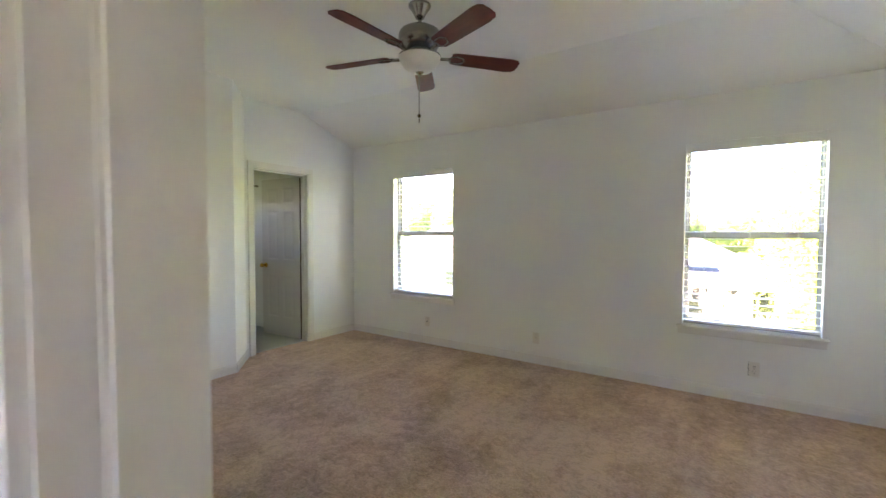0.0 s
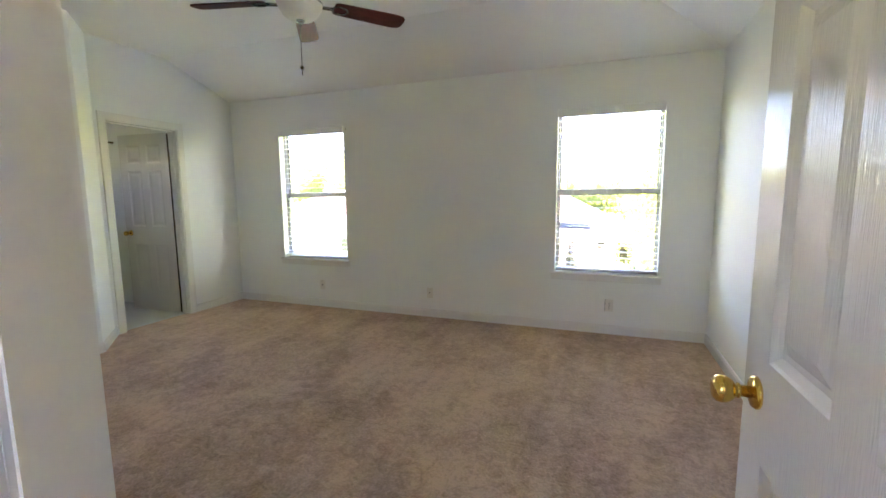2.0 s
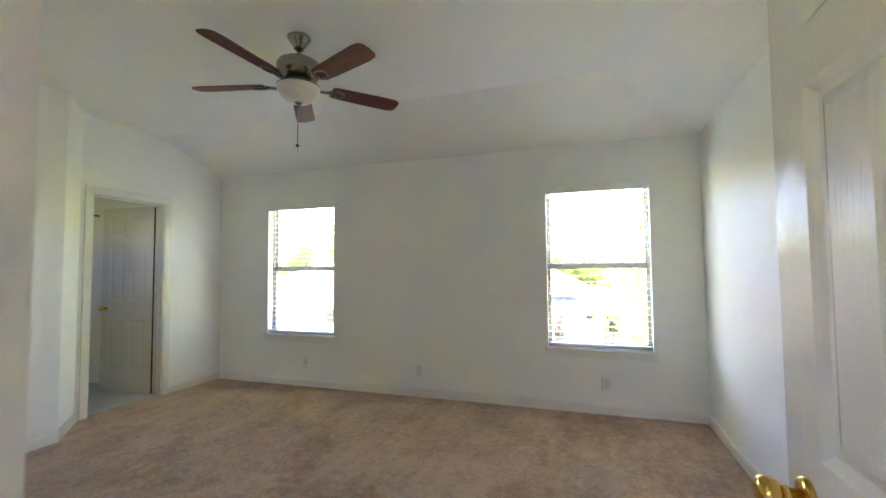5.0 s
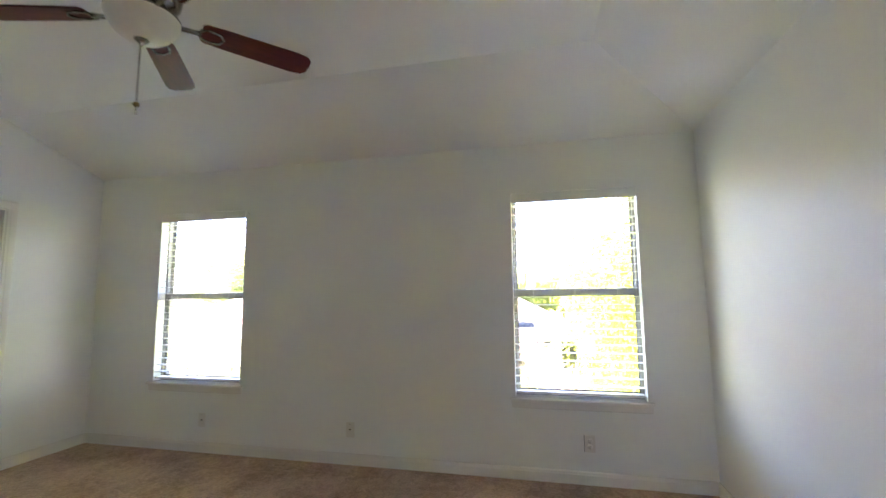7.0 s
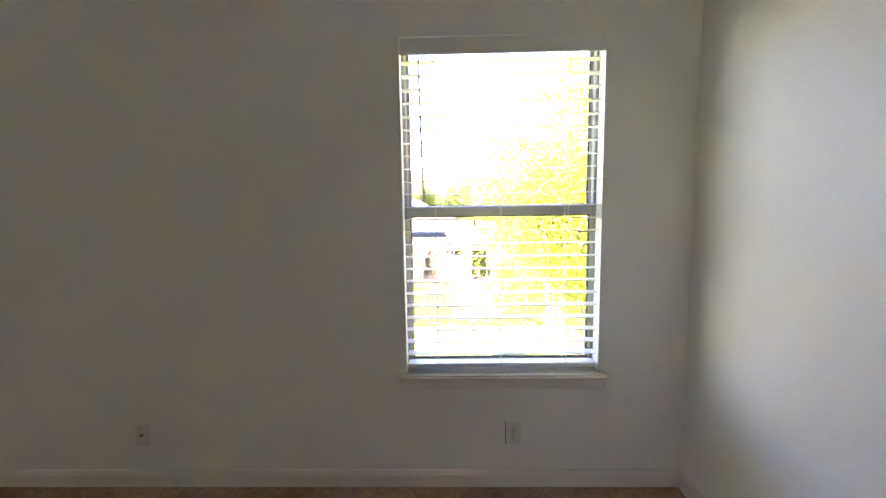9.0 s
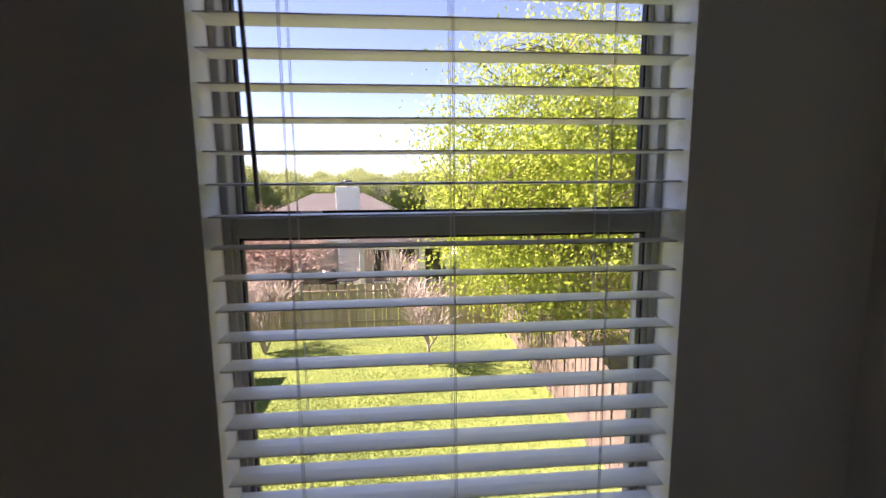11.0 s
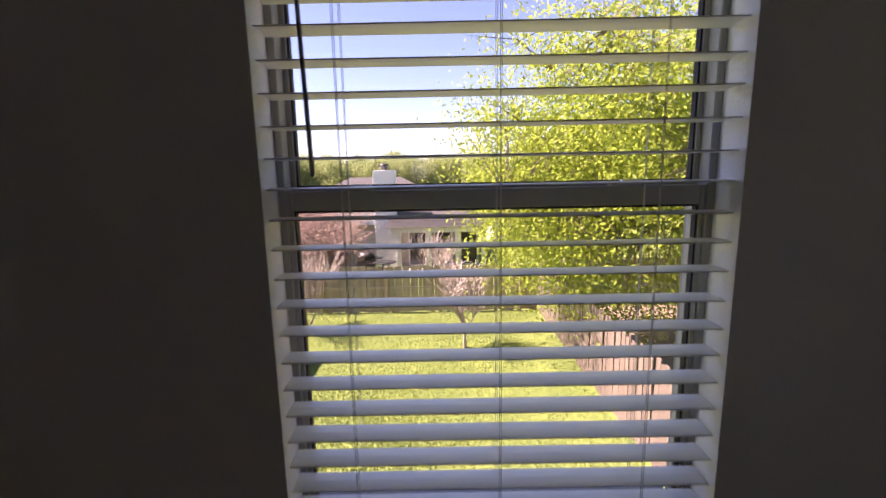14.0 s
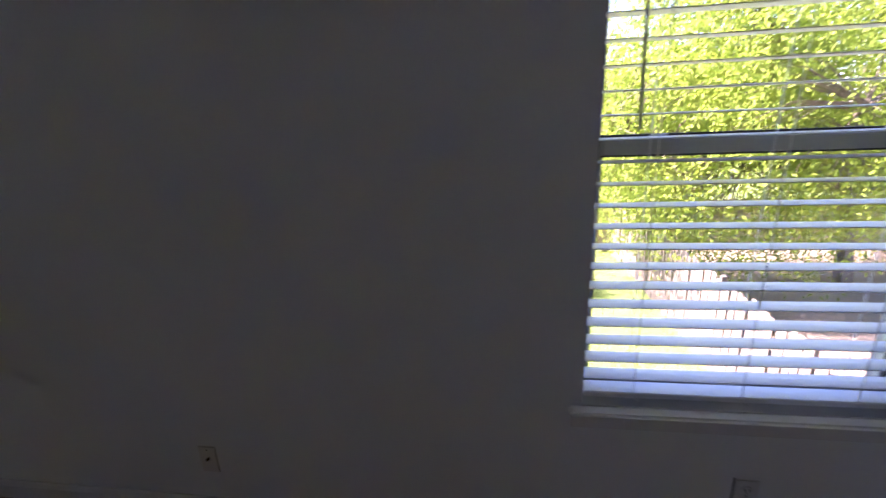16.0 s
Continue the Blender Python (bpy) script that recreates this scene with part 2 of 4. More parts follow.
def mesh_of(name, bm, material):
    me = bpy.data.meshes.new(name)
    bmesh.ops.recalc_face_normals(bm, faces=bm.faces) if len(bm.faces) < 60000 else None
    bm.to_mesh(me)
    bm.free()
    me.materials.append(material)
    return me


def part(name, bm, material, parent=None, label=""):
    ob = new(name, mesh_of(name, bm, material))
    ob.parent = parent
    return tagged(ob, label=label) if label else ob


def piece(name, me, parent, m):
    ob = new(name, me)
    ob.parent = parent
    ob.matrix_basis = m
    return ob


def setting(name, bm, material, label="", parent=None):
    return tagged(part(name, bm, material, parent), label=label, kind="structure")


def thing(name, label, category, at=(0, 0, 0), turn=0, group=""):
    ob = new(name)
    ob.empty_display_size = 0.1
    ob.matrix_basis = pose(*at, 0, 0, turn)
    return tagged(ob, label, category, group)


# ---- plan ----
WX, DX = -5.23, -4.84              # west wall faces: beside the bathroom door, and south of the jog
SY, HY = -3.91, -4.03              # south wall: room side and hall side
TOP, FLAT = 2.455, 2.755           # ceiling at the window wall, and its flat middle
ROOF = 3.0
GROUND = -3.4
WIN = ((-1.300, -0.405), (-4.518, -3.623))
WZ0, WZ1 = 0.553, 2.085
OUT = 0.175                        # outer face of the window wall

# window wall with two openings
bm = bmesh.new()
edges = [-7.7, WIN[1][0], WIN[1][1], WIN[0][0], WIN[0][1], 0.2]
for i in (0, 2, 4):
    cuboid(bm, (edges[i], 0, -0.2), (edges[i + 1], OUT, ROOF))
for x0, x1 in WIN:
    cuboid(bm, (x0, 0, -0.2), (x1, OUT, WZ0))
    cuboid(bm, (x0, 0, WZ1), (x1, OUT, ROOF))
bmesh.ops.remove_doubles(bm, verts=bm.verts, dist=1e-5)
setting("wall_north", bm, WALL, "off-white painted wall with orange-peel texture and two windows")
setting("wall_east", slab((0, -5.75, -0.2), (0.2, 0, ROOF)), WALL, "off-white painted side wall lit by the window")
bm = bmesh.new()
cuboid(bm, (WX - 0.12, -0.745, -0.2), (WX, 0, ROOF))
cuboid(bm, (WX - 0.12, -1.47, 2.04), (WX, -0.745, ROOF))
cuboid(bm, (WX - 0.12, -1.56, -0.2), (WX, -1.47, ROOF))
setting("wall_west", bm, WALL, "off-white painted wall with the bathroom doorway")
bm = bmesh.new()
quad = [(WX, -1.56), (DX, -1.90), (DX, SY), (DX - 0.12, SY), (DX - 0.12, -1.95), (WX - 0.12, -1.62), (WX - 0.12, -1.56)]
low, high = [bm.verts.new((*p, -0.2)) for p in quad], [bm.verts.new((*p, ROOF)) for p in quad]
for i in range(len(quad)):
    j = (i + 1) % len(quad)
    bm.faces.new((low[i], low[j], high[j], high[i]))
bm.faces.new(low), bm.faces.new(high)
setting("wall_jog", bm, WALL, "off-white painted wall with a slanted jog")

# south wall with the entry doorway, and the hall behind it
JL, JR = -1.358, -0.542            # rough opening of the entry doorway
bm = bmesh.new()
cuboid(bm, (-5.2, HY, -0.2), (JL, SY, ROOF))
cuboid(bm, (JR, HY, -0.2), (0, SY, ROOF))
cuboid(bm, (JL, HY, 2.055), (JR, SY, ROOF))
setting("wall_south", bm, WALL, "off-white painted wall with the entry doorway")
bm = bmesh.new()
cuboid(bm, (-2.9, -5.75, -0.2), (-2.75, HY, ROOF))
# Unseen opening in the back wall, added to let daylight onto the jamb.
cuboid(bm, (-2.75, -5.75, -0.2), (-1.75, -5.6, ROOF))
cuboid(bm, (-1.2, -5.75, -0.2), (0, -5.6, ROOF))
cuboid(bm, (-1.75, -5.75, -0.2), (-1.2, -5.6, 1.20))
cuboid(bm, (-1.75, -5.75, 1.62), (-1.2, -5.6, ROOF))
setting("wall_hall", bm, WALL, "off-white painted hall walls with an unseen opening added for light")
setting("ceiling_hall", slab((-2.9, -5.75, 2.44), (0.1, HY, 2.54)), CEIL, "white painted hall ceiling")

# bathroom shell
bm = bmesh.new()
cuboid(bm, (-7.7, -0.60, -0.2), (WX - 0.12, -0.5, ROOF))
cuboid(bm, (-7.7, -2.7, -0.2), (-7.55, -0.60, ROOF))
# South wall, out of view, with a hole added to brighten the open leaf.
for x0, x1, z0, z1 in ((-7.55, -6.6, -0.2, ROOF), (-6.1, DX - 0.12, -0.2, ROOF), (-6.6, -6.1, -0.2, 1.60), (-6.6, -6.1, 1.78, ROOF)):
    cuboid(bm, (x0, -2.7, z0), (x1, -2.55, z1))
setting("wall_bathroom", bm, WALL, "off-white painted bathroom walls with an unseen opening added for light")
setting("ceiling_bathroom", slab((-7.7, -2.7, 2.44), (WX - 0.11, -0.5, 2.54)), CEIL, "white painted bathroom ceiling")
setting("floor_bathroom", slab((-7.7, -2.7, -0.2), (WX - 0.055, -0.5, -0.004)), TILE, "pale grey-blue vinyl bathroom floor")
setting("floor", slab((WX - 0.055, -5.75, -0.25), (0.1, 0.1, 0.0)), CARPET, "tan cut-pile carpet with tread marks and stains")

# sloped and flat ceiling in one mesh
bm = bmesh.new()
HX, HYN = -0.76, -0.82
cv = {k: bm.verts.new(p) for k, p in dict(
    a=(WX - 0.1, 0.02, TOP), b=(0.02, 0.02, TOP), c=(HX, HYN, FLAT), d=(WX - 0.1, HYN, FLAT),
    e=(0.02, SY - 0.05, TOP), f=(HX, SY - 0.05, FLAT), g=(WX - 0.1, SY - 0.05, FLAT)).items()}
for q in ("abcd", "befc", "dcfg"):
    bm.faces.new([cv[k] for k in q])
bmesh.ops.recalc_face_normals(bm, faces=bm.faces)
r = bmesh.ops.extrude_face_region(bm, geom=list(bm.faces))
for v in r["geom"]:
    if isinstance(v, bmesh.types.BMVert):
        v.co.z += 0.1
crease = [e for e in bm.edges if e.is_valid and {tuple(round(c, 2) for c in v.co) for v in e.verts} & {(HX, HYN, FLAT)} and abs(e.verts[0].co.z - e.verts[1].co.z) < 0.35 and (e.verts[0].co - e.verts[1].co).length > 0.5]
bmesh.ops.bevel(bm, geom=crease, offset=0.24, segments=8, affect="EDGES")
setting("ceiling", bm, CEIL, "white textured ceiling sloping down to the walls")
# Slab out of view, added to stop light leaking in past the ceiling.
setting("unseen_roof_slab", slab((-7.9, -5.9, ROOF), (0.4, OUT, ROOF + 0.15)), SHINGLE, "unseen roof slab added to keep light out of the rooms")
# Eave out of view, added to keep grazing sun off the blinds.
setting("eave", slab((-7.9, OUT, 2.42), (0.4, OUT + 0.15, 2.6), 0.01), WHITEPAINT, "unseen white eave added to shade the windows")
setting("outer_wall", slab((-7.9, 0.02, GROUND), (0.4, OUT + 0.02, -0.2)), BRICKWALL, "lower outer wall of the house")


# ---- trim ----
def baseboard(x0, y0, x1, y1):
    """A baseboard along a wall; the room lies to the left of the way from the first end to the second."""
    length = math.hypot(x1 - x0, y1 - y0)
    bm = bmesh.new()
    prof = [(0, 0), (0.013, 0), (0.013, 0.062), (0.010, 0.070), (0.0085, 0.078), (0.004, 0.085), (0, 0.085)]
    ends = [[bm.verts.new((x, y, z)) for y, z in prof] for x in (0, length)]
    for i in range(len(prof)):
        j = (i + 1) % len(prof)
        bm.faces.new((ends[0][i], ends[0][j], ends[1][j], ends[1][i]))
    bm.faces.new(ends[0][::-1]), bm.faces.new(ends[1])
    ob = setting("baseboard", bm, TRIM, "white painted baseboard above the carpet")
    ob.matrix_basis = pose(x0, y0, 0.002, 0, 0, math.degrees(math.atan2(y1 - y0, x1 - x0)))


baseboard(-0.013, -0.001, WX + 0.013, -0.001)
baseboard(-0.001, SY, -0.001, 0)
baseboard(WX + 0.001, 0, WX + 0.001, -0.684)
baseboard(WX + 0.001, -1.545, DX + 0.001, -1.90)
baseboard(DX + 0.001, -1.90, DX + 0.001, SY)
baseboard(DX, SY + 0.001, -1.41, SY + 0.001)
baseboard(-0.47, SY + 0.001, 0, SY + 0.001)


def casing_bar(length):
    """A moulded door casing bar, 65 mm wide, along +x, thick along -y, its inner edge at z = 0."""
    bm = bmesh.new()
    prof = [(0, 0), (-0.009, 0.0), (-0.012, 0.006), (-0.012, 0.018), (-0.015, 0.026), (-0.017, 0.048), (-0.017, 0.060), (-0.014, 0.065), (0, 0.065)]
    ends = [[bm.verts.new((x + s * z, y, z)) for y, z in prof] for x, s in ((0, 0), (length, 0))]
    for i in range(len(prof)):
        j = (i + 1) % len(prof)
        bm.faces.new((ends[0][i], ends[0][j], ends[1][j], ends[1][i]))
    bm.faces.new(ends[0][::-1]), bm.faces.new(ends[1])
    return bm


def casing(m, width, height, parent):
    """Casing round a doorway: m takes the doorway's lower left corner, x along it and -y towards the viewer."""
    for name, mm, length in (("casing_side", pose(0, 0, 0, 0, -90, 0), height), ("casing_side", pose(width, 0, height, 0, 90, 0), height), ("casing_head", pose(-0.065, -0.001, height), width + 0.13)):
        ob = part(name, casing_bar(length), TRIM, parent)
        ob.matrix_basis = m @ mm


def door_leaf(w, h, t, name, parent, cols, rows, material, relief=1.0):
    """A moulded panel door: recessed sloping edges with raised fields, on both faces. x along, z up, y through."""
    bm = bmesh.new()
    xs, zs = sorted({0, w, *[c for p in cols for c in p]}), sorted({0, h, *[c for p in rows for c in p]})
    for y, s in ((0, 1), (t, -1)):
        for x0, x1 in zip(xs, xs[1:]):
            for z0, z1 in zip(zs, zs[1:]):
                if (x0, x1) in cols and (z0, z1) in rows:
                    rings = []
                    for inset, depth in ((0, 0), (0.005, 0.005), (0.018, 0.014), (0.030, 0.014), (0.056, 0.004)):
                        rings.append([bm.verts.new((x, y + s * depth * relief, z)) for x, z in ((x0 + inset, z0 + inset), (x1 - inset, z0 + inset), (x1 - inset, z1 - inset), (x0 + inset, z1 - inset))])
                    for a, b in zip(rings, rings[1:]):
                        for k in range(4):
                            bm.faces.new((a[k], a[(k + 1) % 4], b[(k + 1) % 4], b[k]))
                    bm.faces.new(rings[-1])
                else:
                    bm.faces.new([bm.verts.new((x, y, z)) for x, z in ((x0, z0), (x1, z0), (x1, z1), (x0, z1))])
    for a, b in (((0, 0), (w, 0)), ((w, 0), (w, h)), ((w, h), (0, h)), ((0, h), (0, 0))):
        bm.faces.new([bm.verts.new((a[0], 0, a[1])), bm.verts.new((b[0], 0, b[1])), bm.verts.new((b[0], t, b[1])), bm.verts.new((a[0], t, a[1]))])
    bmesh.ops.remove_doubles(bm, verts=bm.verts, dist=1e-5)
    return part(name, bm, material, parent)


def knob_set(parent, x, z, t):
    """A round door knob with neck and rose on both faces of a leaf of thickness t."""
    for y, s in ((0, 90), (t, -90)):
        for name, prof in (("rose", [(0.0, 0), (0.0325, 0.0), (0.0325, 0.004), (0.029, 0.009), (0.017, 0.012), (0.0, 0.012)]),
                           ("knob", [(0.0, 0.011), (0.0125, 0.012), (0.0115, 0.028), (0.0155, 0.031), (0.0155, 0.034), (0.012, 0.037), (0.021, 0.043), (0.0265, 0.053), (0.0275, 0.062), (0.0255, 0.071), (0.019, 0.077), (0.009, 0.079), (0.0, 0.0785)])):
            ob = part(name, lathe([(max(r, 0.0004), q) for r, q in prof], 28), BRASS, parent, "polished brass " + name)
            ob.matrix_basis = pose(x, y, z, s)


def hinge(parent, z, m):
    """A butt hinge with knuckles, its pin upright at m."""
    bm = lathe([(0.0005, -0.05), (0.005, -0.049), (0.0065, -0.044), (0.0065, 0.044), (0.005, 0.049), (0.0005, 0.05)], 12)
    cuboid(bm, (0.0, -0.0015, -0.044), (0.032, 0.0015, 0.044))
    cuboid(bm, (-0.0015, 0.0, -0.044), (0.0015, 0.032, 0.044))
    ob = part("hinge", bm, DARKBRASS, parent, "dark tarnished butt hinge")
    ob.matrix_basis = m @ pose(0, 0, z)


# ---- entry door ----
door = tagged(new("door_1"), "open white six-panel entry door with brass knob", kind="structure")
edge_dir = 91.3
door.matrix_basis = pose(-0.543, -3.889, 0.012, 0, 0, edge_dir)
COLS = [(0.115, 0.33), (0.432, 0.647)]
ROWS = [(0.235, 0.768), (0.972, 1.60), (1.70, 1.915)]
leaf = door_leaf(0.762, 2.02, 0.035, "leaf", door, COLS, ROWS, DOOR)
knob_set(door, 0.69, 0.895, 0.035)
part("latch_plate", slab((0.7615, 0.006, 0.865), (0.7635, 0.029, 0.925), 0.0008), BRASS, door, "brass latch plate")
for z in (0.2, 1.0, 1.8):
    hinge(door, z, pose(-0.004, 0.038, 0))

jamb = tagged(new("door_frame_1"), "white painted entry door jamb with stop and casing", kind="structure")
for name, a, b in (("jamb_side", (JL, HY - 0.002, 0), (JL + 0.018, SY, 2.05)), ("jamb_side", (JR - 0.018, HY - 0.002, 0), (JR, SY + 0.002, 2.05)),
                   ("jamb_head", (JL + 0.018, HY - 0.002, 2.036), (JR - 0.018, SY + 0.002, 2.054)),
                   ("door_stop", (JL + 0.018, -3.992, 0), (JL + 0.031, -3.950, 2.036)), ("door_stop", (JR - 0.029, -3.992, 0), (JR - 0.018, -3.955, 2.036)),
                   ("door_stop", (JL + 0.029, -3.992, 2.025), (JR - 0.029, -3.955, 2.036))):
    part(name, slab(a, b, 0.0055, 4), TRIM, jamb)
part("strike_plate", slab((JL + 0.0175, -3.952, 0.88), (JL + 0.0195, -3.925, 0.94), 0.0006), BRASS, jamb, "small brass strike plate")
casing(pose(JL - 0.015, SY, 0) @ pose(JR - JL + 0.003, 0, 0, 0, 0, 180), JR - JL + 0.003, 2.055, jamb)
casing(pose(JL + 0.012, HY, 0), JR - JL - 0.024, 2.042, jamb)

# ---- bathroom door ----
bjamb = tagged(new("door_frame_2"), "white painted bathroom door jamb and casing", kind="structure")
for name, a, b in (("jamb_side", (WX - 0.122, -1.47, 0), (WX + 0.002, -1.452, 2.04)), ("jamb_side", (WX - 0.122, -0.763, 0), (WX + 0.002, -0.745, 2.04)),
                   ("jamb_head", (WX - 0.122, -1.452, 2.023), (WX + 0.002, -0.763, 2.04)),
                   ("door_stop", (WX - 0.08, -1.452, 0), (WX - 0.045, -1.441, 2.023)), ("door_stop", (WX - 0.08, -0.774, 0), (WX - 0.045, -0.763, 2.023)), ("door_stop", (WX - 0.08, -1.441, 2.012), (WX - 0.045, -0.774, 2.023))):
    part(name, slab(a, b, 0.002, 1), TRIM, bjamb)
casing(pose(WX, -1.464, 0, 0, 0, 90), 0.713, 2.034, bjamb)
bdoor = tagged(new("door_2"), "white panelled bathroom door standing open", kind="structure")
bdoor.matrix_basis = pose(WX - 0.140, -0.735, 0.012, 0, 0, 184.5)
BC = [(0.105, 0.305), (0.395, 0.595)]
door_leaf(0.70, 2.00, 0.035, "leaf", bdoor, BC, ROWS[:2] + [(1.68, 1.88)], DOOR, 0.3)
part("hinge_edge", slab((-0.0025, 0.001, 0.0), (-0.0005, 0.034, 1.99)), DARKWOOD, bdoor, "bare dark wood hinge edge")
knob_set(bdoor, 0.632, 0.895, 0.035)
for z in (0.25, 1.0, 1.74):
    hinge(bdoor, z, pose(-0.020, 0.018, 0, 0, 0, 0))


# ---- windows ----
def window(name, x0, x1):
    """A single-hung window deep in its plastered opening: frame, two sashes, panes, locks, stool and apron."""
    w = tagged(new(name), "single-hung aluminium window with painted stool and apron", kind="structure")
    y0, mid, FB = 0.080, 1.306, 0.016
    for a, b in (((x0, y0, WZ0), (x0 + FB, 0.150, WZ1)), ((x1 - FB, y0, WZ0), (x1, 0.150, WZ1)),
                 ((x0 + FB, y0, WZ1 - 0.010), (x1 - FB, 0.150, WZ1)), ((x0 + FB, y0, WZ0), (x1 - FB, 0.150, WZ0 + 0.03))):
        part("frame_bar", slab(a, b, 0.002), VINYL, w)
    for s, ya, yb, z0, z1, edge, rails in (("lower_sash", 0.086, 0.112, WZ0 + 0.03, mid + 0.040, 0.011, (0.03, 0.040)), ("upper_sash", 0.116, 0.142, mid, WZ1 - 0.010, 0.011, (0.047, 0.012))):
        xa, xb = x0 + FB, x1 - FB
        sash = part(s, cuboid(cuboid(slab((xa, ya, z0), (xa + edge, yb, z1), 0.0015), (xb - edge, ya, z0), (xb, yb, z1), 0.0015), (xa + edge, ya, z0), (xb - edge, yb, z0 + rails[0]), 0.0015), VINYL, w)
        part("top_rail", slab((xa + edge, ya, z1 - rails[1]), (xb - edge, yb, z1), 0.0015), VINYL, sash)
        g = bmesh.new()
        ga, gb, gz0, gz1 = xa + edge, xb - edge, z0 + rails[0], z1 - rails[1]
        for a, b in (((ga, ya + 0.004, gz0), (ga + 0.004, yb - 0.006, gz1)), ((gb - 0.004, ya + 0.004, gz0), (gb, yb - 0.006, gz1)),
                     ((ga + 0.004, ya + 0.004, gz0), (gb - 0.004, yb - 0.006, gz0 + 0.005)), ((ga + 0.004, ya + 0.004, gz1 - 0.005), (gb - 0.004, yb - 0.006, gz1))):
            cuboid(g, a, b)
        part("gasket", g, GASKET, sash, "black rubber glazing gasket")
        pane = part("pane", slab((ga + 0.003, (ya + yb) / 2 - 0.002, gz0 + 0.003), (gb - 0.004, (ya + yb) / 2 + 0.002, gz1 - 0.003)), GLASS, sash, "clear window pane")
        pane.visible_shadow = False
    outer = bmesh.new()
    for a, b in (((x0, 0.151, WZ0), (x0 + 0.004, OUT + 0.003, WZ1)), ((x1 - 0.004, 0.151, WZ0), (x1, OUT + 0.003, WZ1)), ((x0 + 0.004, 0.151, WZ1 - 0.004), (x1 - 0.004, OUT + 0.003, WZ1)), ((x0 + 0.004, 0.151, WZ0), (x1 - 0.004, OUT + 0.03, WZ0 + 0.02))):
        cuboid(outer, a, b)
    part("outer_reveal", outer, OUTREVEAL, w, "grey outer window reveal")
    for f in (0.18, 0.80):
        lock = bmesh.new()
        lx = x0 + f * (x1 - x0)
        cuboid(lock, (lx - 0.032, 0.088, mid + 0.040), (lx + 0.032, 0.110, mid + 0.046), 0.0015)
        cuboid(lock, (lx - 0.012, 0.081, mid + 0.046), (lx + 0.030, 0.095, mid + 0.053), 0.002)
        part("sash_lock", lock, PLATE, w, "small grey sash lock")
    stool = bmesh.new()
    cuboid(stool, (x0 - 0.042, -0.046, WZ0), (x1 + 0.042, 0.0, WZ0 + 0.02), 0.008, 3)
    cuboid(stool, (x0 + 0.001, 0.0, WZ0), (x1 - 0.001, 0.079, WZ0 + 0.02))
    part("stool", stool, TRIM, w)
    apron = bmesh.new()
    cuboid(apron, (x0 - 0.03, -0.013, WZ0 - 0.055), (x1 + 0.03, -0.001, WZ0), 0.003)
    cuboid(apron, (x0 - 0.03, -0.017, WZ0 - 0.016), (x1 + 0.03, -0.013, WZ0), 0.0015)
    part("apron", apron, TRIM, w)
    return w


window("window_1", *WIN[0])
window("window_2", *WIN[1])


# ---- blinds ----
PITCH, Z0 = 0.0579, 1.353
SY0, SY1 = 0.012, 0.072


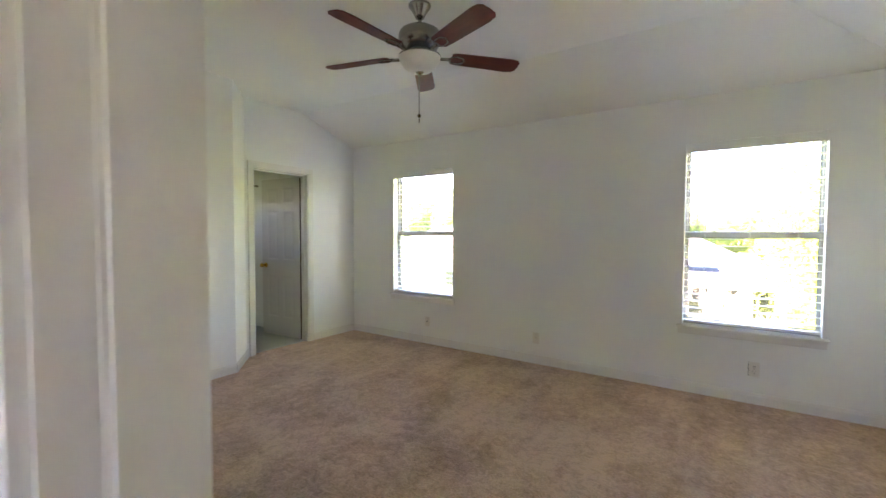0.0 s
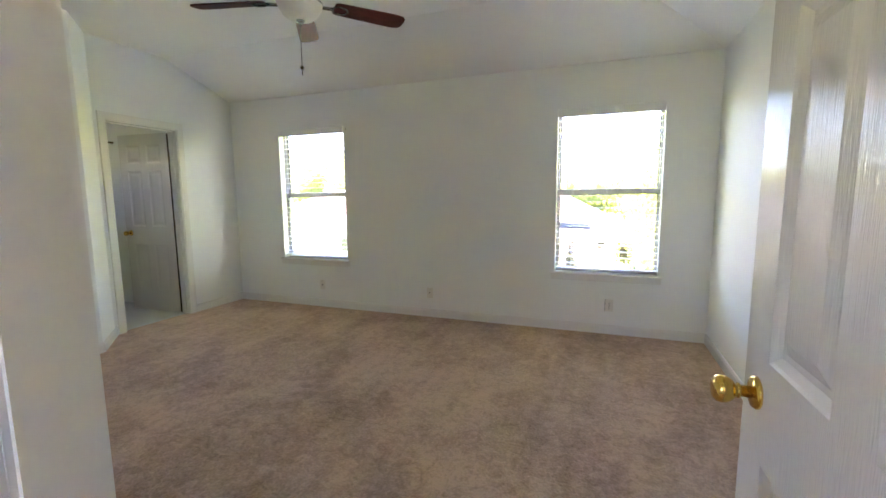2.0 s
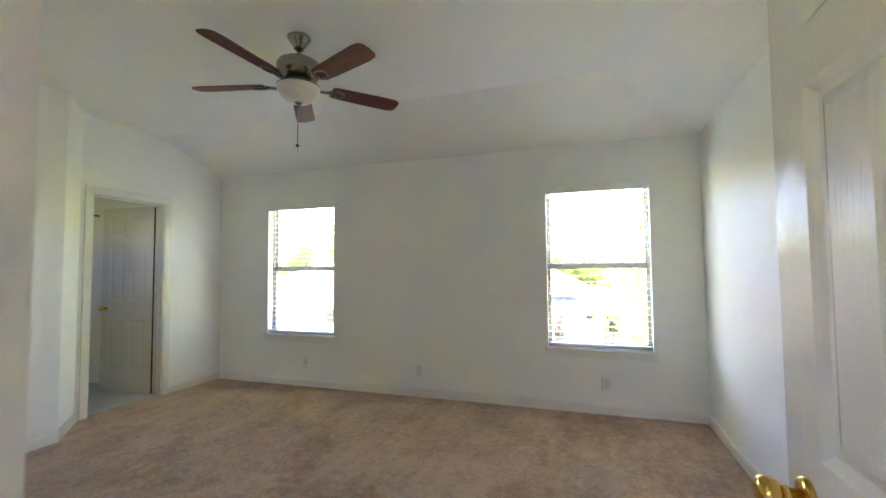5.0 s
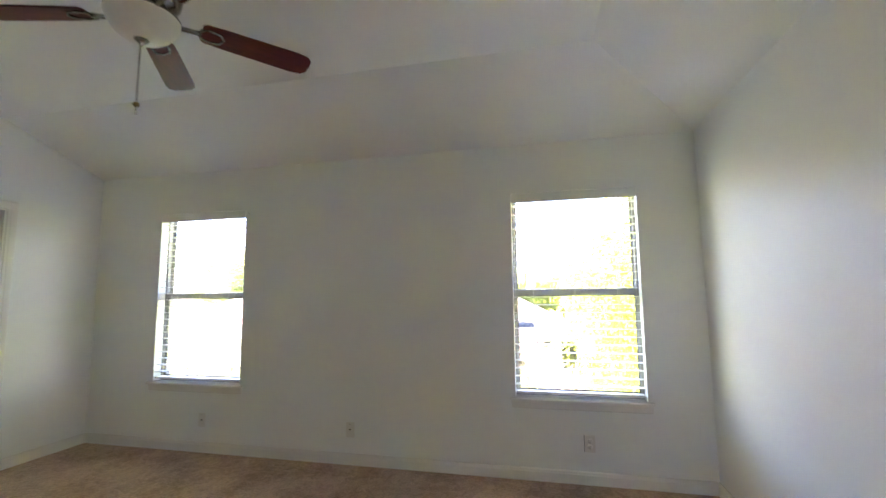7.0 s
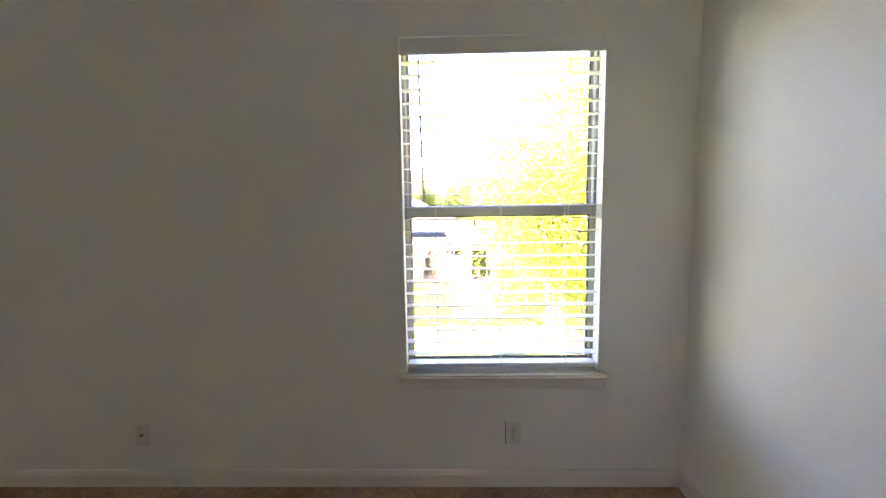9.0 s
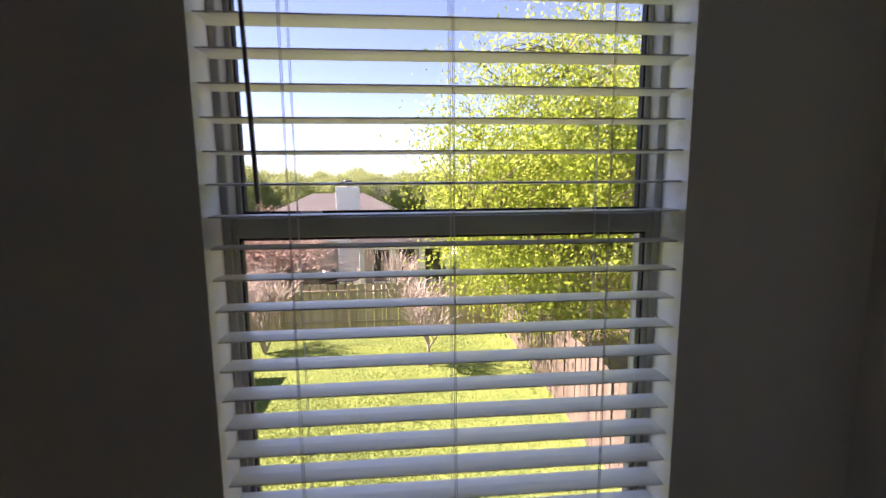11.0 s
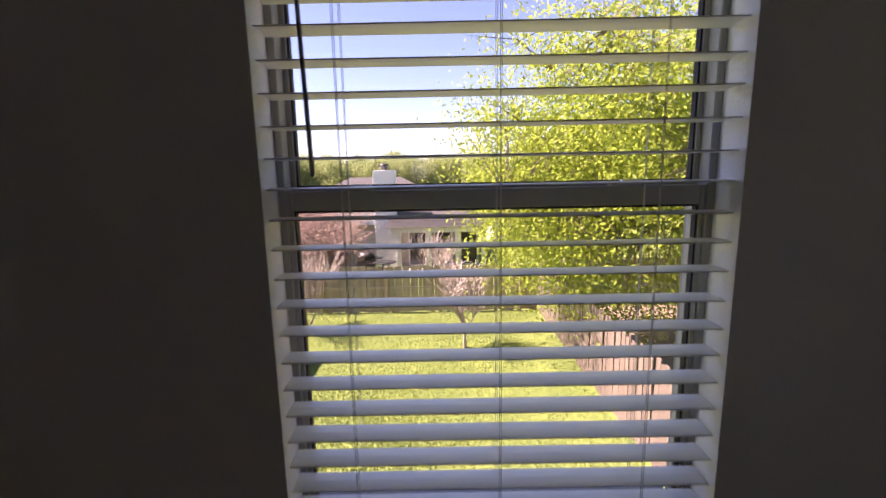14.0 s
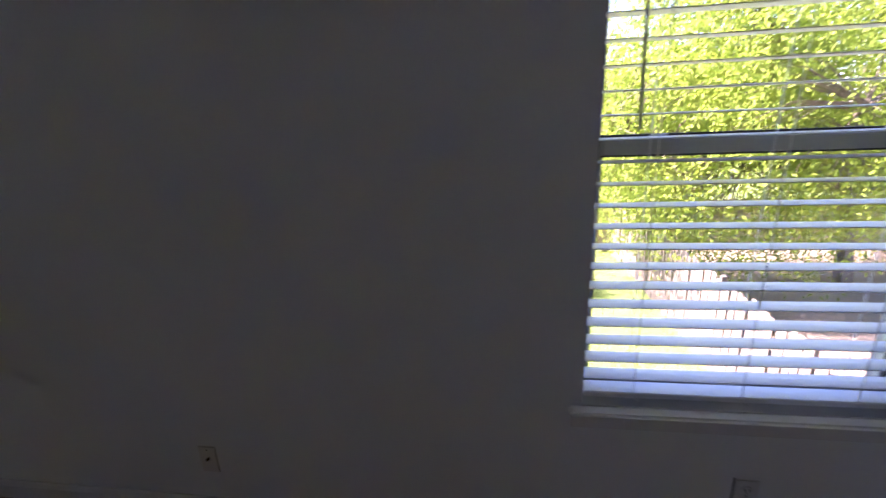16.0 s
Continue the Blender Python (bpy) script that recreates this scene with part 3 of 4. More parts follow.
def blind(x0, x1):
    """A faux-wood venetian blind: headrail, slats, bottom rail, ladder cords, lift cords and tilt wand."""
    b = thing("window_blind", "white faux-wood venetian blind with slats open", "window blind", (x0, 0, WZ0 + 0.02), group="blinds in the windows")
    w = x1 - x0
    base = WZ0 + 0.02
    part("headrail", slab((0.004, 0.019, WZ1 - 0.048 - base), (w - 0.004, 0.075, WZ1 - 0.002 - base), 0.002), SLAT, b)
    part("valance", slab((0.002, -0.004, 2.01 - base), (w - 0.002, 0.006, WZ1 - 0.003 - base), 0.003, 2), SLAT, b, "flat white valance board")
    bm = bmesh.new()
    prof = [(SY0, 0.0), (SY0 + 0.010, 0.0012), ((SY0 + SY1) / 2, 0.0024), (SY1 - 0.010, 0.0012), (SY1, 0.0)]
    ring = [(y, z) for y, z in prof] + [(y, z - 0.0026) for y, z in reversed(prof)]
    ends = [[bm.verts.new((x, y, z)) for y, z in ring] for x in (0.005, w - 0.005)]
    for i in range(len(ring)):
        j = (i + 1) % len(ring)
        bm.faces.new((ends[0][i], ends[0][j], ends[1][j], ends[1][i]))
    bm.faces.new(ends[0][::-1]), bm.faces.new(ends[1])
    me = mesh_of("slat", bm, SLAT)
    rnd = random.Random(4)
    for k in range(-12, 12):
        yc = (SY0 + SY1) / 2
        tilt = rnd.uniform(-0.7, 0.7) + (1.2 if k == -12 else 0)
        m = pose(0, yc, Z0 + k * PITCH - base, tilt, rnd.uniform(-0.10, 0.10), 0) @ pose(0, -yc, 0)
        piece("slat", me, b, m)
    rail = bmesh.new()
    cuboid(rail, (0.006, SY0 - 0.003, 0.022), (w - 0.006, SY1, 0.040), 0.003, 2)
    part("bottom_rail", rail, SLAT, b, "thicker white bottom rail")
    for fx in (0.147, 0.447, 0.747):
        for dx, y in ((-0.002, SY0 - 0.0015), (0.003, SY0 - 0.001), (-0.003, SY1 + 0.0015), (0.002, SY1 + 0.001)):
            part("ladder_cord", tube([(fx + dx, y, WZ1 - 0.046 - base), (fx + dx * 0.4, y, (WZ1 - base) / 2), (fx + dx, y, 0.040)], [0.0008] * 3, 4), CORD, b)
        tip = [(fx, SY0 - 0.004, 0.036), (fx + 0.004, SY0 - 0.008, 0.026), (fx + 0.014, SY0 - 0.010, 0.020), (fx + 0.020, SY0 - 0.007, 0.024)]
        part("cord_end", tube(tip, [0.001, 0.0025, 0.002, 0.0008], 5), CORD, b, "frayed white cord end")
    part("tilt_wand", tube([(0.083, 0.0085, 2.02 - base), (0.088, 0.006, 1.7 - base), (0.096, 0.006, 1.385 - base), (0.096, 0.006, 1.375 - base)], [0.0032, 0.0042, 0.0048, 0.003], 8), WAND, b, "slim grey plastic tilt wand")
    part("wand_hook", tube([(0.083, 0.018, 2.04 - base), (0.083, 0.0085, 2.035 - base), (0.083, 0.0085, 2.018 - base)], [0.002] * 3, 5), WAND, b)
    return b


first_blind = blind(*WIN[0])
copy_thing(first_blind, pose(WIN[1][0], 0, WZ0 + 0.02))


# ---- wall plates ----
def plate(name, label, x, z, kind):
    p = thing(name, label, "wall plate", (x, 0, z))
    part("cover", slab((-0.035, -0.006, -0.0575), (0.035, 0, 0.0575), 0.003, 2), PLATE, p)
    if kind == "duplex":
        for dz in (0.0195, -0.0195):
            face = part("receptacle", lathe([(0.0005, 0), (0.0165, 0), (0.0165, 0.002), (0.015, 0.003), (0.0005, 0.003)], 20), PLATE, p)
            face.matrix_basis = pose(0, -0.0055, dz, 90)
            for sx, h in ((-0.0062, 0.009), (0.0062, 0.0075)):
                part("slot", slab((sx - 0.0013, -0.0092, dz + 0.003 - h / 2), (sx + 0.0013, -0.0084, dz + 0.003 + h / 2)), SLOT, face).matrix_basis = pose(0, -0.0055, dz, 90).inverted()
            part("earth_hole", slab((-0.0024, -0.0092, dz - 0.0105), (0.0024, -0.0084, dz - 0.006), 0.0003), SLOT, face).matrix_basis = pose(0, -0.0055, dz, 90).inverted()
        # Thin dark strip standing in for the shadow along the plate's left edge.
        shade_strip = bmesh.new()
        cuboid(shade_strip, (-0.0385, -0.0015, -0.059), (-0.0355, 0, 0.059))
        part("shadow_strip", shade_strip, SLOT, p, "dark strip painted as shade beside the plate")
    elif kind == "coax":
        ob = part("connector", lathe([(0.0005, 0), (0.0055, 0), (0.0055, 0.004), (0.0045, 0.004), (0.0045, 0.010), (0.0005, 0.010)], 12), DARKBRASS, p, "dark threaded cable connector")
        ob.matrix_basis = pose(0, -0.006, 0.004, 90)
    else:
        part("jack", slab((-0.006, -0.0085, -0.008), (0.006, -0.0055, 0.008), 0.001), SLOT, p, "small dark phone jack")
    screw = lathe([(0.0003, 0), (0.003, 0), (0.0025, 0.0012), (0.0003, 0.0012)], 10)
    part("screw", screw, NICKEL, p).matrix_basis = pose(0, -0.006, 0.0 if kind == "duplex" else 0.043, 90)


plate("power_outlet", "ivory duplex power outlet on the wall", -0.798, 0.275, "duplex")
plate("cable_outlet", "painted wall plate with one cable connector", -2.601, 0.265, "coax")
plate("phone_outlet", "painted wall plate with one phone jack", -3.979, 0.268, "jack")
hook = thing("wall_hook", "small dark nail in the wall beside the window", "hook", (-3.585, 0, 2.045))
part("nail", tube([(0, 0, 0), (0, -0.012, 0.001), (0, -0.015, 0.006)], [0.003, 0.003, 0.002], 6), SLOT, hook)

# bathroom fittings seen through the doorway
rod = thing("towel_bar", "dark towel bar on the bathroom wall", "towel bar", (-6.75, -0.60, 1.98))
part("bar", tube([(-0.25, -0.05, 0), (0.25, -0.05, 0)], [0.008, 0.008], 8), DARKBRASS, rod)
for bx in (-0.25, 0.25):
    part("bracket", tube([(bx, 0, 0), (bx, -0.05, 0)], [0.012, 0.009], 8), DARKBRASS, rod)


# ---- ceiling fan ----
fan = thing("ceiling_fan", "brushed nickel ceiling fan with five mahogany blades", "ceiling fan", (-2.612, -1.95, FLAT))
part("canopy", lathe([(0.013, -0.082), (0.028, -0.080), (0.034, -0.066), (0.046, -0.044), (0.062, -0.022), (0.070, -0.010), (0.070, 0.0)]), NICKEL, fan)
part("down_rod", lathe([(0.0125, -0.135), (0.0125, -0.07)], 16), NICKEL, fan)
part("rod_collar", lathe([(0.02, -0.145), (0.03, -0.135), (0.028, -0.118), (0.016, -0.108)], 24), NICKEL, fan)
part("motor_housing", lathe([(0.070, -0.288), (0.090, -0.282), (0.096, -0.270), (0.112, -0.262), (0.126, -0.240), (0.132, -0.212), (0.132, -0.186), (0.122, -0.164), (0.095, -0.148), (0.055, -0.139), (0.02, -0.137)], 48), NICKEL, fan)
part("switch_housing", lathe([(0.07, -0.312), (0.086, -0.308), (0.088, -0.292), (0.08, -0.286)], 40), BLACKMETAL, fan, "dark band under the motor")
part("bowl_fitter", lathe([(0.09, -0.324), (0.128, -0.322), (0.131, -0.314), (0.10, -0.308), (0.08, -0.306)], 48), NICKEL, fan)
part("glass_bowl", lathe([(0.012, -0.414), (0.045, -0.412), (0.075, -0.402), (0.100, -0.382), (0.120, -0.352), (0.130, -0.328), (0.131, -0.322), (0.126, -0.321)], 48), BOWL, fan, "frosted alabaster glass bowl")
part("finial", lathe([(0.002, -0.442), (0.007, -0.438), (0.009, -0.430), (0.016, -0.424), (0.026, -0.414), (0.026, -0.406), (0.012, -0.402)], 24), NICKEL, fan)
chain = bmesh.new()
tube([(0, -0.004, -0.43), (0.001, -0.006, -0.66), (0.001, -0.006, -0.725)], [0.0028, 0.0028, 0.0028], 6, chain)
part("pull_chain", chain, NICKEL, fan)
part("chain_fob", lathe([(0.002, -0.694), (0.009, -0.690), (0.0125, -0.683), (0.009, -0.676), (0.002, -0.672)], 16, (0.001, -0.006, 0)), DARKBRASS, fan)


def fan_blade():
    bm = bmesh.new()
    outline = [(0.205, -0.046), (0.22, -0.056), (0.30, -0.060), (0.60, -0.068), (0.648, -0.062), (0.668, -0.040), (0.672, 0.0), (0.668, 0.040), (0.648, 0.062), (0.60, 0.068), (0.30, 0.060), (0.22, 0.056), (0.205, 0.046)]
    top, bot = [bm.verts.new((x, y, 0.003)) for x, y in outline], [bm.verts.new((x, y, -0.003)) for x, y in outline]
    bm.faces.new(top), bm.faces.new(bot[::-1])
    for i in range(len(outline)):
        j = (i + 1) % len(outline)
        bm.faces.new((bot[i], bot[j], top[j], top[i]))
    bmesh.ops.bevel(bm, geom=[e for e in bm.edges if abs(e.verts[0].co.z - e.verts[1].co.z) < 1e-6], offset=0.0015, segments=1, affect="EDGES")
    return bm


def blade_iron():
    """A cast arm from the hub that ends in an open stirrup under the blade."""
    bm = tube([(0.09, 0, -0.004), (0.13, 0, -0.012), (0.17, 0, -0.010), (0.20, 0, -0.006)], [0.011, 0.010, 0.010, 0.011], 8)
    loop = [(0.195, 0.0), (0.205, 0.026), (0.235, 0.034), (0.275, 0.028), (0.29, 0.0), (0.275, -0.028), (0.235, -0.034), (0.205, -0.026), (0.195, 0.0)]
    tube([(x, y, -0.0075) for x, y in loop], [0.0065] * len(loop), 6, bm)
    return bm


blade_me, iron_me = mesh_of("blade", fan_blade(), MAHOGANY), mesh_of("blade_iron", blade_iron(), NICKEL)
for k in range(5):
    m = pose(0, 0, -0.304, 0, 0, 50.5 + 72 * k) @ pose(0, 0, 0, -12, 0, 0)
    piece("blade", blade_me, fan, m)
    piece("blade_iron", iron_me, fan, m)

# ---- outdoors: ground ----
def ground_sheet():
    """One sheet of ground to the horizon, gently uneven in the yard."""
    bm = bmesh.new()
    xs = [-2500, -400, -90] + [-40 + 2.0 * i for i in range(41)] + [90, 400, 2500]
    ys = [-2500, -400, -60, -12] + [-6 + 2.0 * i for i in range(31)] + [90, 400, 2500]
    grid = [[bm.verts.new((x, y, GROUND + (0.05 * noise.noise(Vector((x * 0.2, y * 0.2, 3))) if abs(x) < 60 and abs(y) < 60 else 0))) for x in xs] for y in ys]
    for j in range(len(ys) - 1):
        for i in range(len(xs) - 1):
            f = bm.faces.new((grid[j][i], grid[j][i + 1], grid[j + 1][i + 1], grid[j + 1][i]))
            f.smooth = True
    return bm


setting("ground", ground_sheet(), GRASS, "bright green spring lawn")
# Slab out of view, added to reflect neutral sunlight through the hall opening.
setting("bounce_slab", slab((-9, -26, GROUND - 0.1), (6, -6.2, GROUND + 0.07)), CONCRETE, "unseen pale concrete slab added to bounce light")
setting("soil_bed", slab((2.55, 0.5, GROUND - 0.1), (20, 14.3, GROUND + 0.065)), DIRT, "bare soil and leaf litter of the next yard")


def from_arrays(name, verts, faces, material, parent=None, label=""):
    me = bpy.data.meshes.new(name)
    me.from_pydata([tuple(v) for v in verts], [], [tuple(f) for f in faces])
    me.materials.append(material)
    ob = new(name, me)
    ob.parent = parent
    return tagged(ob, label=label) if label else ob


def grass_tufts():
    """Short grass blades over the near lawn, one triangle each."""
    rng = np.random.default_rng(3)
    n = 130000
    x, y = rng.uniform(-9, 2.3, n), 1.5 + 12.6 * rng.random(n) ** 0.9
    keep = np.array([noise.noise(Vector((a * 0.6, b * 0.6, 1.0))) > -2.0 for a, b in zip(x, y)])
    x, y = x[keep], y[keep]
    n = len(x)
    a, h, w = rng.uniform(0, 6.283, n), rng.uniform(0.01, 0.045, n), rng.uniform(0.008, 0.016, n)
    lean = rng.normal(0, 0.035, (n, 2))
    base = np.stack([x, y, np.full(n, GROUND - 0.02)], 1)
    side = np.stack([np.cos(a) * w, np.sin(a) * w, np.zeros(n)], 1)
    tip = base + np.stack([lean[:, 0], lean[:, 1], h + 0.03], 1)
    verts = np.stack([base - side, base + side, tip], 1).reshape(-1, 3)
    faces = np.arange(3 * n).reshape(-1, 3)
    return tagged(from_arrays("grass", verts.tolist(), faces.tolist(), BLADE), "short uneven lawn grass blades", "grass", kind="stuff")


grass_tufts()


# ---- outdoors: fences ----
def picket_mesh(h, w, material):
    bm = bmesh.new()
    c = 0.025
    outline = [(-w / 2, 0), (w / 2, 0), (w / 2, h - c), (w / 2 - c, h), (-w / 2 + c, h), (-w / 2, h - c)]
    a, b = [bm.verts.new((x, -0.009, z)) for x, z in outline], [bm.verts.new((x, 0.009, z)) for x, z in outline]
    bm.faces.new(a), bm.faces.new(b[::-1])
    for i in range(6):
        j = (i + 1) % 6
        bm.faces.new((a[i], b[i], b[j], a[j]))
    return mesh_of("picket", bm, material)


def fence(label, start, end, h, material, seed, rails_front=False, w=0.138, step=0.143):
    """A board fence: upright pickets with small gaps and uneven tops, three rails and square posts."""
    length = math.hypot(end[0] - start[0], end[1] - start[1])
    turn = math.degrees(math.atan2(end[1] - start[1], end[0] - start[0]))
    f = thing("fence", label, "fence", (*start, GROUND), turn)
    rnd = random.Random(seed)
    me = picket_mesh(h, w, material)
    for k in range(int(length / step)):
        piece("picket", me, f, pose(step * (k + 0.5), rnd.uniform(-0.006, 0.006), 0.02 + rnd.uniform(-0.03, 0.03), rnd.uniform(-1.2, 1.2), rnd.uniform(-0.9, 0.9), 0))
    side = -1 if rails_front else 1
    for z in (0.3, h * 0.52, h - 0.28):
        part("rail", slab((0, side * 0.012, z), (length, side * 0.05, z + 0.085), 0.004), material, f)
    post = mesh_of("post", slab((-0.045, min(side * 0.05, side * 0.14), -0.1), (0.045, max(side * 0.05, side * 0.14), h + 0.02), 0.005), material)
    for k in range(int(length / 2.4) + 1):
        piece("post", post, f, pose(min(0.05 + k * 2.4, length - 0.05), 0, 0))
    return f


fence("sunlit cedar board fence beside the lawn", (2.42, 14.0), (2.42, 0.6), 1.84, FENCEWOOD, 1)
fence("weathered grey-brown board fence behind the lawn", (-17.5, 14.15), (2.42, 14.15), 1.70, FENCEGREY, 2, True)
fence("dark brown board fence of the next yard", (2.55, 14.3), (19.5, 15.2), 1.75, FENCEGREY, 5)


# ---- outdoors: trees ----
def skeleton_of(rnd, trunk_h, radius, levels, spread, length, lift, children, lean=(0, 0)):
    """Limb polylines of a tree as (points, radii), and the twig tips."""
    limbs, tips = [], []

    def grow(p, d, length, r, level):
        pts, rs = [p.copy()], [r]
        n = 4
        for i in range(n):
            d = (d + Vector((rnd.gauss(0, 0.16), rnd.gauss(0, 0.16), rnd.gauss(0.02, 0.08) + lift * 0.05))).normalized()
            p = p + d * length / n
            pts.append(p.copy())
            rs.append(r * (1 - 0.55 * (i + 1) / n))
        limbs.append((pts, rs))
        if level >= levels:
            tips.extend(pts[1:])
            return
        if level >= levels - 1:
            tips.extend(pts[2:])
        for k in range(children[level]):
            at = rnd.uniform(0.35, 1.0)
            i = min(int(at * n), n - 1)
            q = pts[i].lerp(pts[i + 1], at * n - i)
            out = Vector((rnd.gauss(0, 1), rnd.gauss(0, 1), rnd.gauss(0, 0.5))).normalized()
            nd = (d * (1 - spread) + out * spread + Vector((0, 0, lift * 0.15))).normalized()
            grow(q, nd, length * rnd.uniform(0.55, 0.8), rs[i] * rnd.uniform(0.5, 0.7), level + 1)
    grow(Vector((0, 0, 0)), Vector((lean[0], lean[1], 1)).normalized(), trunk_h, radius, 0)
    return limbs, tips


def limb_mesh(limbs, sides=5, least=0.0):
    verts, faces = [], []
    for pts, rs in limbs:
        base = len(verts)
        for i, p in enumerate(pts):
            d = (pts[min(i + 1, len(pts) - 1)] - pts[max(i - 1, 0)]).normalized()
            u = d.cross(Vector((0.31, 0.95, 0.05))).normalized()
            w = d.cross(u)
            s = sides if rs[0] > 0.03 else 3
            for k in range(s):
                a = 2 * math.pi * k / s
                verts.append(p + max(rs[i], least) * (u * math.cos(a) + w * math.sin(a)))
        for i in range(len(pts) - 1):
            for k in range(s):
                a, b = base + i * s + k, base + i * s + (k + 1) % s
                faces.append((a, b, b + s, a + s))
    return verts, faces


def leaf_cloud(tips, per_tip, size, scatter, seed, droop=0.0):
    """Small folded leaves round the twig tips."""
    rng = np.random.default_rng(seed)
    c = np.repeat(np.array([tuple(t) for t in tips]), per_tip, 0)
    n = len(c)
    c = c + rng.normal(0, scatter, (n, 3)) - np.array([0, 0, droop]) * rng.random((n, 1))
    d = rng.normal(0, 1, (n, 3))
    d /= np.linalg.norm(d, axis=1)[:, None]
    u = np.cross(d, rng.normal(0, 1, (n, 3)))
    u /= np.linalg.norm(u, axis=1)[:, None]
    s = size * rng.uniform(0.6, 1.3, (n, 1))
    v = np.stack([c - d * s, c + u * s * 0.42 + d * s * 0.1, c + d * s, c - u * s * 0.42 + d * s * 0.1], 1).reshape(-1, 3)
    f = np.arange(4 * n).reshape(-1, 4)
    return v.tolist(), f.tolist()


def crown_tree(name, label, at, seed, trunk_h, radius, centre, radii, clusters, leaves, size, leaf_mat, strays=0, group="", gap=0.25):
    """A tree whose limbs run from the trunk to leafy twigs spread unevenly through a crown about centre (seen from the foot)."""
    t = thing(name, label, "tree", at, group=group)
    rnd = random.Random(seed)
    rng = np.random.default_rng(seed)
    fork, mid = Vector((0, 0, trunk_h)), Vector(centre)
    lean = Vector((mid.x * 0.12, mid.y * 0.12, 0))
    limbs = [([Vector((0, 0, -0.1)), Vector((0.02, 0.03, trunk_h * 0.4)) + lean * 0.4, fork + lean], [radius * 1.25, radius, radius * 0.8])]
    mains = []
    for k in range(11):
        a, u = 2.4 * k + rnd.uniform(-0.3, 0.3), rnd.uniform(-0.55, 0.9)
        w = math.sqrt(1 - u * u) * 0.8
        end = mid + Vector((radii[0] * w * math.cos(a), radii[1] * w * math.sin(a), radii[2] * u * 0.8))
        start = fork + lean
        pts = [start.lerp(end, f) + Vector((rnd.gauss(0, 0.10), rnd.gauss(0, 0.10), rnd.gauss(0, 0.08) + 0.5 * f * (1 - f))) * (radii[0] / 4) for f in (0, 0.25, 0.5, 0.75, 1)]
        limbs.append((pts, [radius * r for r in (0.5, 0.4, 0.28, 0.16, 0.06)]))
        mains += [a.lerp(b, f) for a, b in zip(pts[1:], pts[2:]) for f in (0, 0.2, 0.4, 0.6, 0.8)] + pts[-1:]
    tips, sparse = [], []
    while len(tips) < clusters or len(sparse) < strays:
        stray = len(tips) >= clusters
        d = Vector((rnd.gauss(0, 1), rnd.gauss(0, 1), rnd.gauss(0, 1))).normalized()
        f = rnd.uniform(1.0, 1.2) if stray else rnd.random() ** 0.45
        p = mid + Vector((radii[0] * d.x, radii[1] * d.y, radii[2] * d.z)) * f
        lump = noise.noise(p * (2.2 / radii[2]) + Vector((seed, 0, 0)))
        if p.z < 0.9 or (not stray and lump < -gap * f) or (not stray and f > 1.0 + 0.45 * lump):
            continue
        root = min(mains, key=lambda q: (q - p).length)
        bend = root.lerp(p, 0.5) + Vector((rnd.gauss(0, 0.1), rnd.gauss(0, 0.1), 0.12 * (p - root).length))
        r = 0.012 + 0.006 * (p - root).length
        limbs.append(([root, bend, p], [r, r * 0.6, 0.004]))
        if stray:
            sparse += [bend, bend.lerp(p, 0.4), bend.lerp(p, 0.75), p]
        tips.append(p) if not stray else None
    from_arrays("trunk", *limb_mesh(limbs), BARK, t)
    spread = 0.034 * sum(radii)
    v, f = leaf_cloud(tips, leaves, size, spread, seed, spread * 0.8)
    if sparse:
        v2, f2 = leaf_cloud(sparse, 9, size, spread * 0.22, seed + 1)
        f += [[i + len(v) for i in q] for q in f2]
        v += v2
    from_arrays("crown", v, f, leaf_mat, t)
    return t


crown_tree("shade_tree", "tall spreading tree in yellow-green spring leaf", (7.6, 10.8, GROUND), 11, 2.6, 0.19, (-3.2, -0.5, 5.2), (5.2, 3.2, 4.2), 1250, 80, 0.060, LEAF, 45)
crown_tree("shade_tree", "broad tree in yellow-green leaf behind the fence", (5.4, 17.4, GROUND), 23, 2.4, 0.16, (-0.9, 0, 4.0), (4.0, 2.8, 3.2), 600, 75, 0.07, LEAF, 12)
crown_tree("shade_tree", "leafy tree over the dark side fence", (12.2, 13.0, GROUND), 31, 2.8, 0.18, (-0.8, 0, 5.0), (4.6, 3.6, 4.2), 650, 75, 0.062, LEAF, 12)

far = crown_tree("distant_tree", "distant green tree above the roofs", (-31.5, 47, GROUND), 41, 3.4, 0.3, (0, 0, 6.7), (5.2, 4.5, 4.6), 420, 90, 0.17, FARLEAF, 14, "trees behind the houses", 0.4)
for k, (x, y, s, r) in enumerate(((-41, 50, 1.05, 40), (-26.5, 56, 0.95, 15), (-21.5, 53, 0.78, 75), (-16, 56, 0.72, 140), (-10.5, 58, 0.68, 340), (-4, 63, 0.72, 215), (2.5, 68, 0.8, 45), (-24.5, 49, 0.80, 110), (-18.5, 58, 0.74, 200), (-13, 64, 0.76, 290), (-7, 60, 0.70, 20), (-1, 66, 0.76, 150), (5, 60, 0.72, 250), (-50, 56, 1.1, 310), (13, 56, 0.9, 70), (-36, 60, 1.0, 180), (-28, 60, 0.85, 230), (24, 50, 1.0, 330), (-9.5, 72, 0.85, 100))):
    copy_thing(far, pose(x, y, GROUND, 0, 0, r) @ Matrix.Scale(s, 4))


